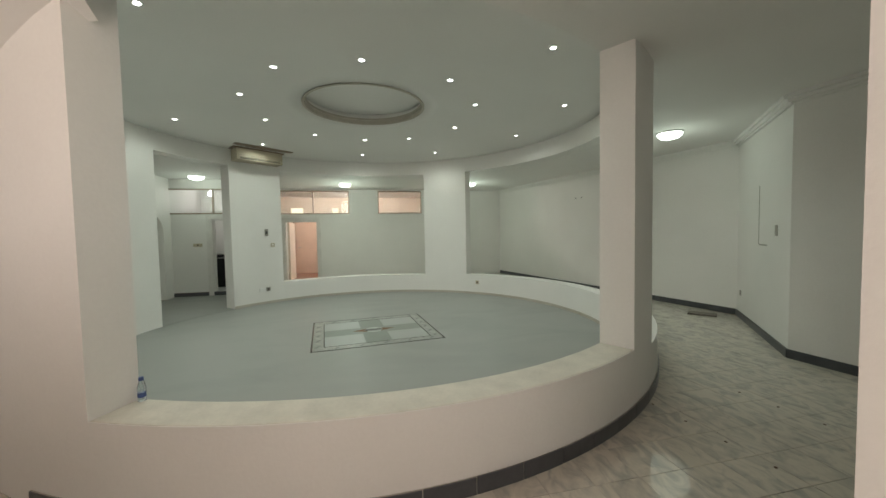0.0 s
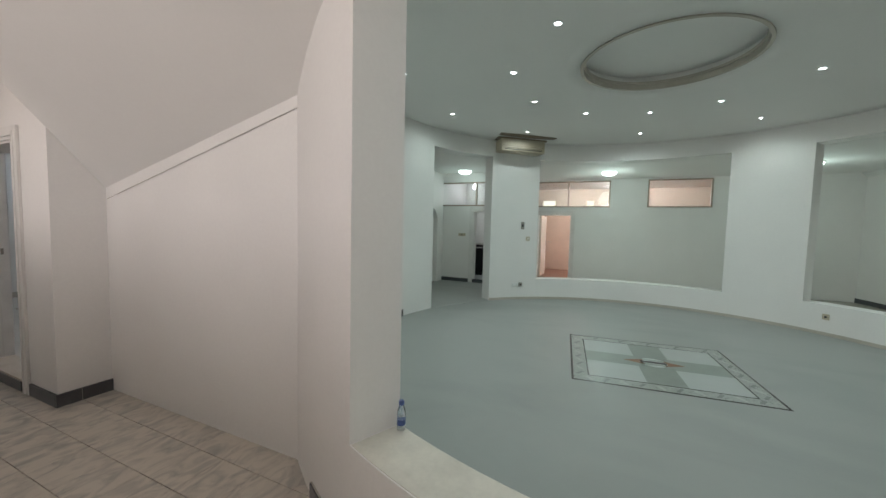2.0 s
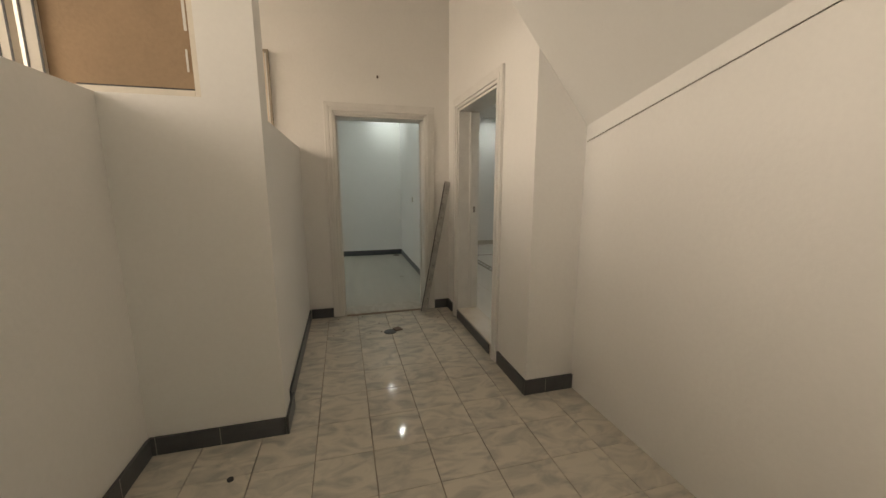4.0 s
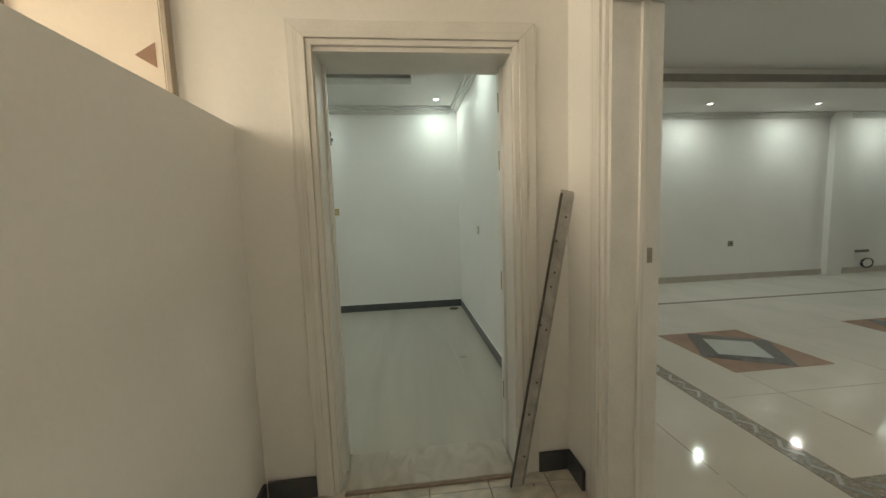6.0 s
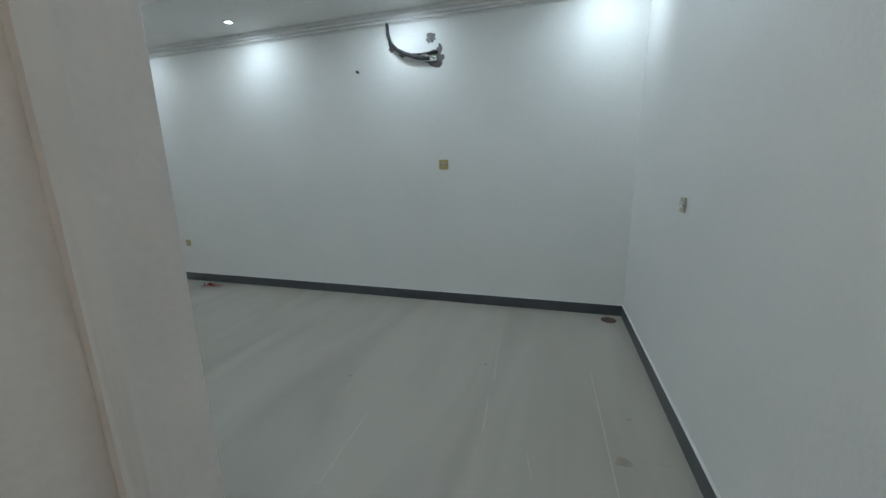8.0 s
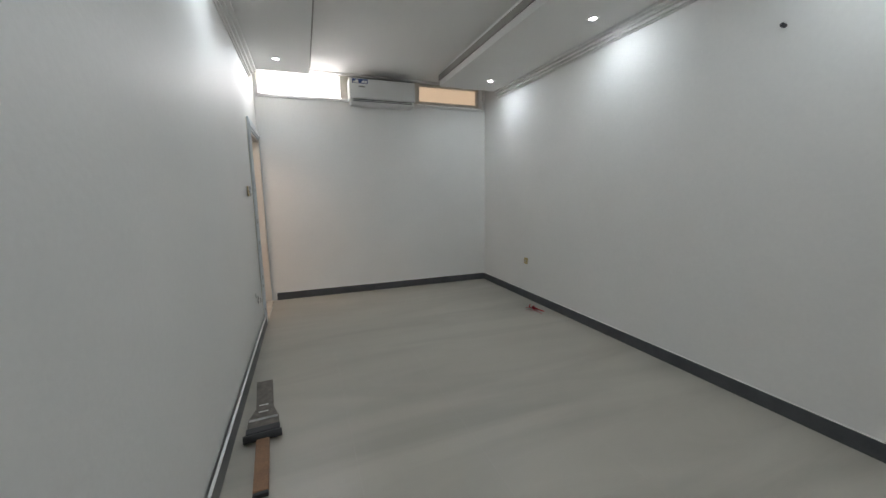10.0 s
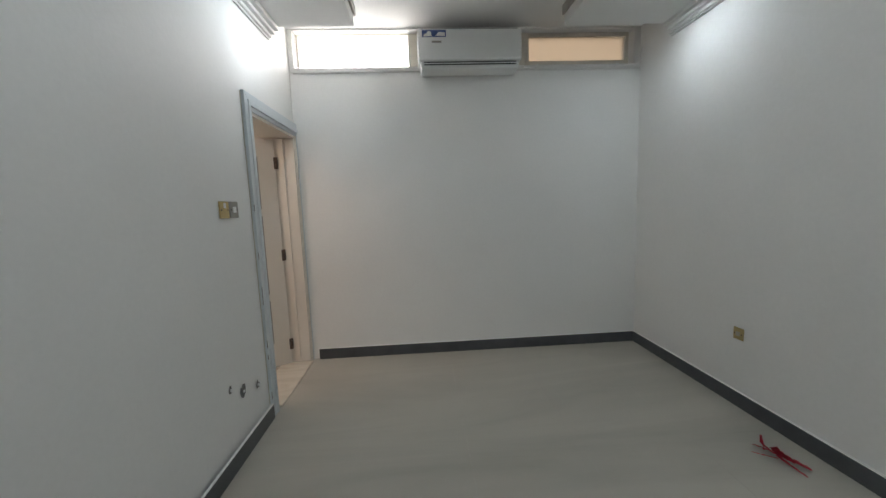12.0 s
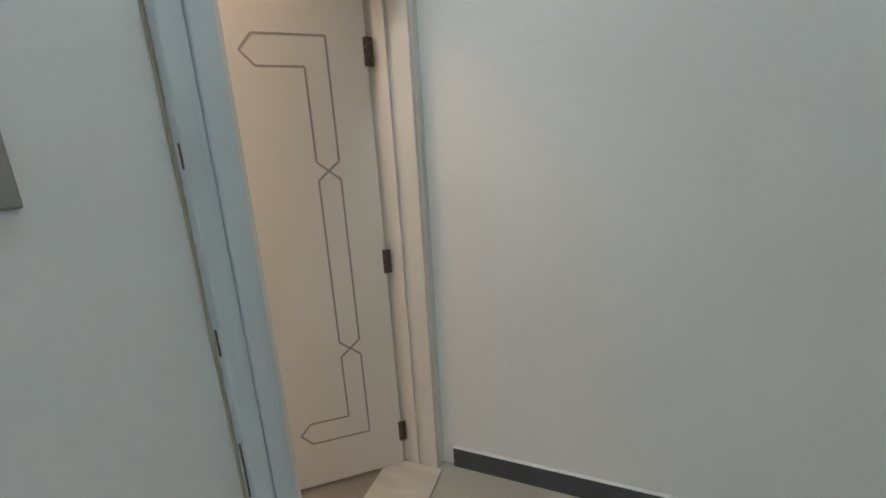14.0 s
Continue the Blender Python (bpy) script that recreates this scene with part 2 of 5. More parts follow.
def turned(profile, n=24):
    """A surface of revolution about z from (radius, height) pairs."""
    bm = bmesh.new()
    rings = [[bm.verts.new((r * math.cos(2 * math.pi * k / n), r * math.sin(2 * math.pi * k / n), z)) for k in range(n)] for r, z in profile]
    for a, b in zip(rings, rings[1:]):
        for k in range(n):
            bm.faces.new((a[k], a[(k + 1) % n], b[(k + 1) % n], b[k]))
    for ring in (rings[0], rings[-1]):
        bm.faces.new(ring)
    return bm


def prism(points, z0, z1, bm=None):
    """An upright solid on a polygon."""
    bm = bm or bmesh.new()
    lo = [bm.verts.new((x, y, z0)) for x, y in points]
    hi = [bm.verts.new((x, y, z1)) for x, y in points]
    bm.faces.new(lo[::-1])
    bm.faces.new(hi)
    for k in range(len(lo)):
        j = (k + 1) % len(lo)
        bm.faces.new((lo[k], lo[j], hi[j], hi[k]))
    return bm


def tube(points, radius, n=8):
    """A round bar along a line of points."""
    bm = bmesh.new()
    pts = [Vector(p) for p in points]
    rings = []
    for k, p in enumerate(pts):
        d = (pts[min(k + 1, len(pts) - 1)] - pts[max(k - 1, 0)]).normalized()
        u = d.orthogonal().normalized() if abs(d.z) > 0.9 else d.cross(Vector((0, 0, 1))).normalized()
        v = d.cross(u)
        rings.append([bm.verts.new(p + radius * (math.cos(a) * u + math.sin(a) * v)) for a in (2 * math.pi * i / n for i in range(n))])
    for a, b in zip(rings, rings[1:]):
        for k in range(n):
            bm.faces.new((a[k], a[(k + 1) % n], b[(k + 1) % n], b[k]))
    bm.faces.new(rings[0])
    bm.faces.new(rings[-1])
    return bm


def structure(name, bm, material, label, category="wall", parent=None):
    return tagged(finish(name, bm, material, parent), label, category, kind="structure")


def wall_cells(u0, u1, z1, holes):
    """The grid cells (u0, u1, z0, z1) that are left of a wall round its openings."""
    us = sorted({u0, u1, *[h[0] for h in holes], *[h[1] for h in holes]})
    zs = sorted({0.0, z1, *[h[2] for h in holes], *[h[3] for h in holes]})
    out = []
    for a, b in zip(us, us[1:]):
        for c, d in zip(zs, zs[1:]):
            if not any(h[0] < b - 1e-6 and h[1] > a + 1e-6 and h[2] < d - 1e-6 and h[3] > c + 1e-6 for h in holes):
                out.append((a, b, c, d))
    return out


def welded(bm):
    """Cells that share a face become one solid."""
    bmesh.ops.remove_doubles(bm, verts=bm.verts, dist=1e-5)
    bm.verts.index_update()
    seen = {}
    for face in bm.faces:
        seen.setdefault(frozenset(v.index for v in face.verts), []).append(face)
    bmesh.ops.delete(bm, geom=[x for some in seen.values() if len(some) > 1 for x in some], context='FACES_ONLY')
    bmesh.ops.dissolve_limit(bm, angle_limit=0.01, verts=bm.verts, edges=bm.edges)
    return bm


def wall_x(name, x0, x1, y0, y1, z1, holes=(), label="smooth white painted plaster wall"):
    """A wall along y, with openings (y0, y1, z0, z1)."""
    return structure(name, welded(boxes(*[(x0, a, c, x1, b, d) for a, b, c, d in wall_cells(y0, y1, z1, holes)])), PAINT, label)


def wall_y(name, y0, y1, x0, x1, z1, holes=(), label="smooth white painted plaster wall"):
    """A wall along x, with openings (x0, x1, z0, z1)."""
    return structure(name, welded(boxes(*[(a, y0, c, b, y1, d) for a, b, c, d in wall_cells(x0, x1, z1, holes)])), PAINT, label)


CX, CY, RI, RO = 6.3, 0.75, 3.55, 3.82


def arc(bm, r0, r1, a0, a1, z0, z1, cx=CX, cy=CY, step=3.0):
    """A curved block between two radii and two angles in degrees."""
    n = max(2, int(abs(a1 - a0) / step) + 1)
    rows = []
    for k in range(n + 1):
        a = radians(a0 + (a1 - a0) * k / n)
        c, s = math.cos(a), math.sin(a)
        rows.append([bm.verts.new((cx + r * c, cy + r * s, z)) for r, z in ((r0, z0), (r1, z0), (r1, z1), (r0, z1))])
    for a, b in zip(rows, rows[1:]):
        for k in range(4):
            bm.faces.new((a[k], a[(k + 1) % 4], b[(k + 1) % 4], b[k]))
    if abs(a1 - a0) < 359.9:
        bm.faces.new(rows[0])
        bm.faces.new(rows[-1])
    return bm


def arcs(*rows, step=3.0):
    bm = bmesh.new()
    for r in rows:
        arc(bm, *r, step=step)
    return bm


def dome_z(r):
    return 3.43 - 0.21 * (r / RI) ** 2


# ---- structure: ground and floors ----
structure("ground", boxes((-60, -60, -0.45, 60, 60, -0.3)), CONCRETE, "dusty pale ground outside the building", "ground")
structure("floor_corridor", boxes((-1.7, -5.9, -0.2, 13.2, 7.13, -0.012)), JOINT, "brown grouted bed under grey veined floor tiles", "floor")
structure("floor_room", boxes((-3.74, 7.13, -0.2, 2.95, 10.6, -0.003)), GROUT, "pale grout bed under large cream porcelain tiles", "floor")
structure("floor_side_room", boxes((3.0, 5.6, -0.2, 12.0, 11.3, 0.0)), SIDETILE, "polished cream marble floor reflecting lamps", "floor")
structure("floor_hall", prism([(CX + (RI + 0.01) * math.cos(radians(k * 4)), CY + (RI + 0.01) * math.sin(radians(k * 4))) for k in range(90)], -0.011, 0.002), HALLFLOOR, "pale grey polished floor of the round hall", "floor")

structure("floor_entrance", prism([(CX + RI * math.cos(radians(a)), CY + RI * math.sin(radians(a))) for a in (71, 66, 60, 54, 49)] + [(10.68, 3.95), (10.68, 5.39), (7.9, 5.39)], -0.01, 0.006), HALLFLOOR, "pale grey polished floor by the entrance", "floor")

# ---- structure: the ring wall of the hall ----
structure("wall_ring_stairs", arcs((RI, RO, 71.5, 156.9, 0, 2.9)), PAINT, "curved white plaster wall of the round hall")
structure("wall_ring_pier", arcs((RI, RO, 31.5, 48.6, 0, 2.9)), PAINT, "curved white plaster pier with switches and sockets")
structure("wall_ring_pier_narrow", arcs((RI, RO, 319.4, 336.6, 0, 2.9)), PAINT, "curved white plaster pier between wide openings")
structure("wall_ring_pillar", arcs((RI, RO, 210.8, 218.5, 0, 2.9), step=1.5), PAINT, "white plaster pillar with a curved outer face")
structure("parapet_near", arcs((RI, RO, 156.9, 210.8, 0, 0.53), step=2), PAINT, "low curved white parapet with a dusty top", "parapet")
structure("parapet_far", arcs((RI, RO, 336.6, 391.5, 0, 0.43)), PAINT, "low curved white parapet under a wide opening", "parapet")
structure("parapet_side", arcs((RI, RO, 218.5, 319.4, 0, 0.46)), PAINT, "low curved white parapet beside the corridor", "parapet")
structure("wall_ring_band", arcs((RI, RO, 0, 360, 2.9, 3.6)), PAINT, "curved white plaster band above the openings")
ring_skirt = structure("baseboard_ring_outer", arcs((RO + 0.002, RO + 0.011, 150.0, 300, 0, 0.098)), GROUT, "dark grey stone skirting tiles with pale joints round the parapet", "baseboard")
for k in range(32):
    a = 150.15 + 4.68 * k
    finish("skirting_tile", arcs((RO + 0.0112, RO + 0.018, a, a + 4.58, 0, 0.1 + 0.003 * math.sin(5 * k)), step=1.2), SKIRT, ring_skirt)
structure("parapet_top", arcs((RI + 0.004, RO - 0.006, 157.0, 210.7, 0.5302, 0.533), step=2), CREAMTOP, "dusty cream paint on top of the parapet", "parapet")
structure("baseboard_ring_inner", arcs((RI - 0.014, RI - 0.002, -159, 48.5, 0, 0.05)), BEIGESKIRT, "thin beige skirting round the hall", "baseboard")

for o in [o for o in bpy.data.objects if o.type == 'MESH' and ("ring" in o.name or "parapet" in o.name)]:
    for p in o.data.polygons:
        p.use_smooth = True
    o.data.set_sharp_from_angle(angle=radians(25))

# domed ceiling with a round recess
bm = bmesh.new()
RX, RR, n = CX + 0.1, 0.91, 72
prev = None
for k in range(13):
    f = k / 12
    ring = []
    for i in range(n):
        a = 2 * math.pi * i / n
        x0, y0 = RX + RR * math.cos(a), CY + RR * math.sin(a)
        x1, y1 = CX + 3.6 * math.cos(a), CY + 3.6 * math.sin(a)
        x, y = x0 + (x1 - x0) * f, y0 + (y1 - y0) * f
        ring.append(bm.verts.new((x, y, dome_z(math.hypot(x - CX, y - CY)))))
    if prev:
        for i in range(n):
            bm.faces.new((prev[i], prev[(i + 1) % n], ring[(i + 1) % n], ring[i]))
    else:
        up = [bm.verts.new((v.co.x, v.co.y, 3.58)) for v in ring]
        for i in range(n):
            bm.faces.new((ring[i], ring[(i + 1) % n], up[(i + 1) % n], up[i]))
        bm.faces.new(up)
    prev = ring
top = [bm.verts.new((v.co.x, v.co.y, 3.7)) for v in prev]
for i in range(n):
    bm.faces.new((prev[i], prev[(i + 1) % n], top[(i + 1) % n], top[i]))
bm.faces.new(top)
structure("ceiling_hall", bm, CEIL, "shallow white domed ceiling with a round recess", "ceiling")
for p in bpy.data.objects["ceiling_hall"].data.polygons:
    p.use_smooth = len(p.vertices) == 4 and abs(p.normal.z) > 0.9
structure("trim_recess", arcs((RR - 0.035, RR - 0.002, 0, 360, 3.405, 3.47, RX, CY), (RR - 0.06, RR - 0.037, 0, 360, 3.47, 3.5, RX, CY), step=5), BEIGESKIRT, "beige moulded rim of the ceiling recess", "trim")

# ---- structure: corridors round the hall ----
H = 2.9
structure("wall_corridor_south", prism([(13.0, -3.83), (5.48, -5.25), (3.71, -3.77), (0.98, -4.05), (0.98, -4.3), (3.78, -4.0), (5.4, -5.5), (13.0, -4.1)], 0, H), PAINT, "angled white plaster corridor wall")
structure("wall_corridor_west", boxes((0.7, -4.3, 0, 0.98, 0.12, H)), PAINT, "white plaster wall beside the corridor")
structure("wall_behind", boxes((-1.6, -0.1, 0, 0.7, 0.12, 3.4)), PAINT, "white plaster wall behind the walk")
sk = [(13.0, -3.83), (5.48, -5.25), (3.71, -3.77), (0.98, -4.05)]
for (ax, ay), (bx, by) in zip(sk, sk[1:]):
    d = Vector((bx - ax, by - ay)).normalized()
    nrm = Vector((d.y, -d.x)) * (1 if (Vector((d.y, -d.x)).dot(Vector((CX - ax, CY - ay))) > 0) else -1)
    a0, a1 = Vector((ax, ay)) + nrm * 0.002, Vector((bx, by)) + nrm * 0.002
    structure("baseboard_corridor", prism([a0, a1, a1 + nrm * 0.016, a0 + nrm * 0.016], 0, 0.1), SKIRT, "dark grey stone skirting", "baseboard")
for (ax, ay), (bx, by) in zip(sk, sk[1:]):
    d = Vector((bx - ax, by - ay)).normalized()
    nrm = Vector((d.y, -d.x)) * (1 if (Vector((d.y, -d.x)).dot(Vector((CX - ax, CY - ay))) > 0) else -1)
    a0, a1 = Vector((ax, ay)) + nrm * 0.002, Vector((bx, by)) + nrm * 0.002
    bm = bmesh.new()
    for out, z0, z1 in ((0.02, 2.79, 2.819), (0.05, 2.8195, 2.855), (0.085, 2.8555, 2.897)):
        prism([a0, a1, a1 + nrm * out, a0 + nrm * out], z0, z1, bm)
    structure("trim_cornice_corridor", bm, CEIL, "white stepped plaster cornice", "cornice")
wall_x("wall_east", 12.75, 13.0, -3.9, 3.7, H, [(2.25, 3.2, 0, 1.9), (1.25, 3.35, 2.12, 2.86), (-1.1, 0.34, 2.12, 2.86)], "pale green white wall with a doorway and transom windows")
wall_y("wall_entrance_return", 3.7, 3.9, 10.85, 13.0, H)
wall_x("wall_entrance", 10.7, 10.9, 3.9, 5.5, H, [(3.97, 4.52, 0, 1.9), (4.05, 5.45, 2.03, 2.66)], "white wall with a kitchen doorway and a transom window")
structure("baseboard_entrance", boxes((10.682, 4.55, 0, 10.698, 5.4, 0.1)), SKIRT, "dark green grey stone skirting", "baseboard")
wall_y("wall_entrance_side", 5.4, 5.52, 7.6, 10.7, H, [(9.6, 10.35, 0, 2.0)], "white wall with an arched recess")
spandrel = prism([(9.6, 1.6)] + [(9.975 - 0.375 * math.cos(radians(15 * k)), 1.6 + 0.375 * math.sin(radians(15 * k))) for k in range(1, 12)] + [(10.35, 1.6), (10.35, 2.0), (9.6, 2.0)], -5.518, -5.402)
for v in spandrel.verts:
    v.co = Vector((v.co.x, -v.co.z, v.co.y))
structure("wall_arch", spandrel, PAINT, "white arch over the recess")
structure("wall_recess", boxes((9.55, 5.525, 0, 10.4, 5.56, 2.05)), PAINT, "white back of the arched recess")
structure("wall_entrance_west", prism([(7.45, 4.4), (7.65, 4.5), (7.8, 5.5), (7.55, 5.5)], 0, H), PAINT, "white wall beside the entrance")
rim = []
for k in range(0, 92):
    a = radians(-176 + 3.0 * k)
    r = min(9.5, (5.5 - CY) / max(math.sin(a), 1e-3)) if math.sin(a) > 0 else 9.5
    rim.append((CX + r * math.cos(a), CY + r * math.sin(a), CX + (RO - 0.01) * math.cos(a), CY + (RO - 0.01) * math.sin(a)))
bm = bmesh.new()
cols = [[bm.verts.new((x, y, z)) for x, y, z in ((ix, iy, H - 0.004), (ox, oy, H - 0.004), (ox, oy, H + 0.1), (ix, iy, H + 0.1))] for ox, oy, ix, iy in rim]
for a, b in zip(cols, cols[1:]):
    for k in range(4):
        bm.faces.new((a[k], a[(k + 1) % 4], b[(k + 1) % 4], b[k]))
bm.faces.new(cols[0])
bm.faces.new(cols[-1])
structure("ceiling_corridor", bm, CEIL, "flat white corridor ceiling", "ceiling")
structure("ceiling_corridor_west", prism([(-1.7, 0.6), (-1.7, -5.8), (3.2, -5.8), (3.2, -1.6), (2.8, -0.9), (2.5, 0.0), (2.48, 0.6)], H + 0.004, H + 0.12), CEIL, "flat white corridor ceiling", "ceiling")

# ---- structure: corridor beside the stairs ----
structure("wall_stairs", boxes((3.2, 2.95, 0, 3.4, 5.15, 3.4)), PAINT, "white plaster wall under the stairs")
structure("wall_jut_right", boxes((2.85, 5.15, 0, 3.4, 5.555, 3.4)), PAINT, "white plaster wall end beside a doorway")
wall_y("wall_jut_left", 5.15, 5.33, -1.6, 1.35, 3.4, [(-0.7, 1.1, 1.8, 2.45)], "white wall with a papered window above")
structure("beam", boxes((1.35, 5.15, 2.49, 2.85, 5.33, 3.4)), PAINT, "white plaster beam over the passage", "beam")
structure("wall_low", boxes((0.53, 1.7, 0, 0.683, 5.15, 1.8)), PAINT, "low white partition wall", "wall")
structure("wall_low_passage", boxes((1.2, 5.33, 0, 1.33, 7.03, 1.75)), PAINT, "low white partition wall in the passage", "wall")
wall_x("wall_west", -1.75, -1.6, -0.1, 7.029, 3.4, [(0.5, 4.6, 1.95, 3.3), (5.45, 6.9, 1.95, 3.3)], "white outer wall with high windows")
structure("baseboard_jut", boxes((0.69, 5.134, 0, 1.35, 5.148, 0.1), (1.352, 5.134, 0, 1.366, 5.4, 0.1)), SKIRT, "dark grey stone skirting", "baseboard")
structure("baseboard_low", boxes((0.685, 1.7, 0, 0.7, 5.13, 0.1)), SKIRT, "dark grey stone skirting", "baseboard")
structure("baseboard_passage", boxes((1.332, 5.42, 0, 1.346, 7.0, 0.1), (1.35, 7.004, 0, 1.57, 7.018, 0.1)), SKIRT, "dark grey stone skirting", "baseboard")
structure("baseboard_jut_right", boxes((2.834, 5.13, 0, 3.198, 5.148, 0.1), (2.832, 5.15, 0, 2.848, 5.6, 0.1)), SKIRT, "dark grey stone skirting", "baseboard")
structure("baseboard_door_side", boxes((2.68, 7.004, 0, 2.83, 7.018, 0.1), (2.832, 6.85, 0, 2.848, 7.018, 0.1)), SKIRT, "chipped dark grey stone skirting", "baseboard")

# pale joints between the skirting tiles
for board, axis, face, marks in (("baseboard_jut", "x", 5.1335, (0.72, 1.02)), ("baseboard_jut_right", "x", 5.1295, (2.99,)), ("baseboard_low", "y", 0.7005, (1.98, 2.3, 2.62, 2.94, 3.26, 3.58, 3.9, 4.22, 4.54, 4.86)), ("baseboard_passage", "y", 1.3465, (5.7, 6.02, 6.34, 6.66))):
    for u in marks:
        row = (u - 0.0013, face - 0.0005, 0, u + 0.0013, face + 0.001, 0.1) if axis == "x" else (face - 0.001, u - 0.0013, 0, face + 0.0005, u + 0.0013, 0.1)
        finish("joint", boxes(row), GROUT, bpy.data.objects[board])

# sloping underside of the stairs
bm = bmesh.new()
grid = []
NX, NY = 16, 20
for j in range(NY + 1):
    y = 0.55 + (5.15 - 0.55) * j / NY
    row = []
    for i in range(NX + 1):
        x = 1.6 + (3.2 - 1.6) * i / NX
        k = min(max((y - 2.3) / 2.85, -0.2), 1)
        z = 1.755 + 0.232 * (5.15 - y) + (0.6 + 0.59 * k) * (3.2 - x)
        row.append(bm.verts.new((x, y, min(z, 3.4))))
    grid.append(row)
for j in range(NY):
    for i in range(NX):
        bm.faces.new((grid[j][i], grid[j][i + 1], grid[j + 1][i + 1], grid[j + 1][i]))
bmesh.ops.delete(bm, geom=[v for v in bm.verts if math.hypot(v.co.x - CX, v.co.y - CY) < RI + 0.05], context='VERTS')
soffit = structure("ceiling_stairs", bm, CEIL, "sloping plastered underside of a staircase", "ceiling")
for p in soffit.data.polygons:
    p.use_smooth = True
structure("ceiling_west", boxes((-1.75, 0.55, 3.4, 3.4, 7.4, 3.55)), CEIL, "flat white ceiling", "ceiling")
structure("ceiling_step", boxes((-1.7, 0.5, 2.9, 2.6, 0.6, 3.5)), CEIL, "white plaster step in the ceiling", "ceiling")

# ---- structure: door wall, room, side room ----
wall_y("wall_door", 7.03, 7.285, -3.75, 2.85, 3.4, [(1.68, 2.575, 0, 2.085), (-3.495, -2.66, 0, 2.07)], "white wall with two doorways")
wall_x("wall_side_door", 2.85, 3.05, 5.55, 7.3, 3.4, [(5.72, 6.68, 0, 2.12)], "white wall with a wide doorway")
wall_x("wall_room_east", 2.84, 3.04, 7.3, 11.3, 3.2)
wall_y("wall_room_north", 10.455, 10.6, -3.75, 2.84, 3.2)
wall_x("wall_room_west", -3.75, -3.53, 7.286, 10.455, 3.2, [(7.33, 10.4, 2.64, 2.955)], "white wall with a band of high windows")
for row in ((-3.52, 10.439, 0, 2.83, 10.453, 0.1), (2.824, 7.31, 0, 2.838, 10.437, 0.1), (-3.528, 7.36, 0, -3.514, 10.437, 0.1), (-2.545, 7.302, 0, 1.55, 7.316, 0.1)):
    structure("baseboard_room", boxes(row), SKIRT, "dark grey skirting tiles along the wall", "baseboard")
    structure("trim_skirting_cap", boxes((*row[:2], 0.1002, *row[3:5], 0.104)), PAINT, "white strip along the top of the skirting", "trim")
structure("ceiling_room", boxes((-3.75, 7.286, 2.97, 2.84, 10.6, 3.1)), CEIL, "white recessed middle of the ceiling", "ceiling")
structure("ceiling_room_border", boxes((-3.1, 9.57, 2.79, 2.84, 10.455, 2.969), (-3.1, 7.286, 2.79, 2.84, 7.93, 2.969), (2.2, 7.93, 2.79, 2.84, 9.57, 2.969)), CEIL, "lowered white ceiling border with lamps", "ceiling")
wall_y("wall_side_south", 5.56, 5.68, 3.05, 12.0, 3.2)
wall_y("wall_side_north", 11.1, 11.3, 3.0, 12.0, 3.2)
wall_x("wall_side_east", 11.8, 12.0, 5.68, 11.1, 3.2)
structure("ceiling_side", boxes((3.0, 5.6, 3.1, 12.0, 11.3, 3.2)), CEIL, "white recessed ceiling", "ceiling")
structure("ceiling_side_border", boxes((3.05, 9.85, 2.85, 11.8, 11.1, 3.099)), CEIL, "lowered white ceiling border with lamps", "ceiling")
structure("baseboard_side", boxes((3.06, 11.084, 0, 11.8, 11.098, 0.1)), BEIGESKIRT, "beige marble skirting", "baseboard")
structure("pilaster_side", boxes((9.55, 11.0, 0, 9.85, 11.1, 2.85)), PAINT, "shallow white pilaster", "wall")

# rooms seen through openings
structure("wall_lobby", boxes(*[(15.4, a, c, 15.6, b, d) for a, b, c, d in wall_cells(-2.5, 4.6, 3.2, [(3.05, 3.5, 2.15, 2.5), (1.75, 2.0, 2.15, 2.5), (0.2, 0.5, 2.15, 2.5)])], (13.0, 4.5, 0, 15.4, 4.6, 3.2), (13.0, -2.6, 0, 15.4, -2.5, 3.2)), PEACH, "peach painted lobby walls")
structure("floor_lobby", boxes((13.0, -2.6, -0.2, 15.6, 4.6, 0.004)), REDTILE, "reddish brown lobby floor", "floor")
structure("ceiling_lobby", boxes((13.0, -2.6, 3.2, 15.6, 4.6, 3.3)), CEIL, "white lobby ceiling", "ceiling")
structure("wall_kitchen", boxes((12.6, 3.9, 0, 12.74, 5.55, 3.0), (10.9, 5.45, 0, 12.6, 5.55, 3.0)), PAINT, "white kitchen walls")
structure("ceiling_kitchen", boxes((10.9, 3.9, 2.95, 12.75, 5.55, 3.05)), CEIL, "white kitchen ceiling", "ceiling")
structure("wall_store", boxes((-5.8, 5.0, 0, -5.6, 7.1, 3.0), (-5.8, 4.9, 0, -1.75, 5.0, 3.0)), PEACH, "cream walls of the next room")
structure("floor_store", boxes((-5.8, 4.9, -0.2, -1.76, 7.19, -0.006)), BROWNFLOOR, "dull brown floor of the next room", "floor")
structure("ceiling_store", boxes((-5.8, 4.9, 3.0, -1.75, 7.02, 3.1)), CEIL, "white ceiling of the next room", "ceiling")
# added backdrop, sunlit to send warm light through the beige pane
structure("wall_outside", boxes((-6.4, 8.9, -0.3, -6.2, 14, 5.0)), CONCRETE, "beige backdrop added outside the window")


# ---- lamps ----
def spot_lamp(x, y, z, watts, colour, cone=120, blend=0.6):
    lamp = new("spot_light", bpy.data.lights.new("spot_light", "SPOT"))
    lamp.data.energy, lamp.data.color = watts, colour
    lamp.data.spot_size, lamp.data.spot_blend, lamp.data.shadow_soft_size = radians(cone), blend, 0.06
    lamp.matrix_world = look((x, y, z), (x, y + 0.0001, z - 1))
    return lamp


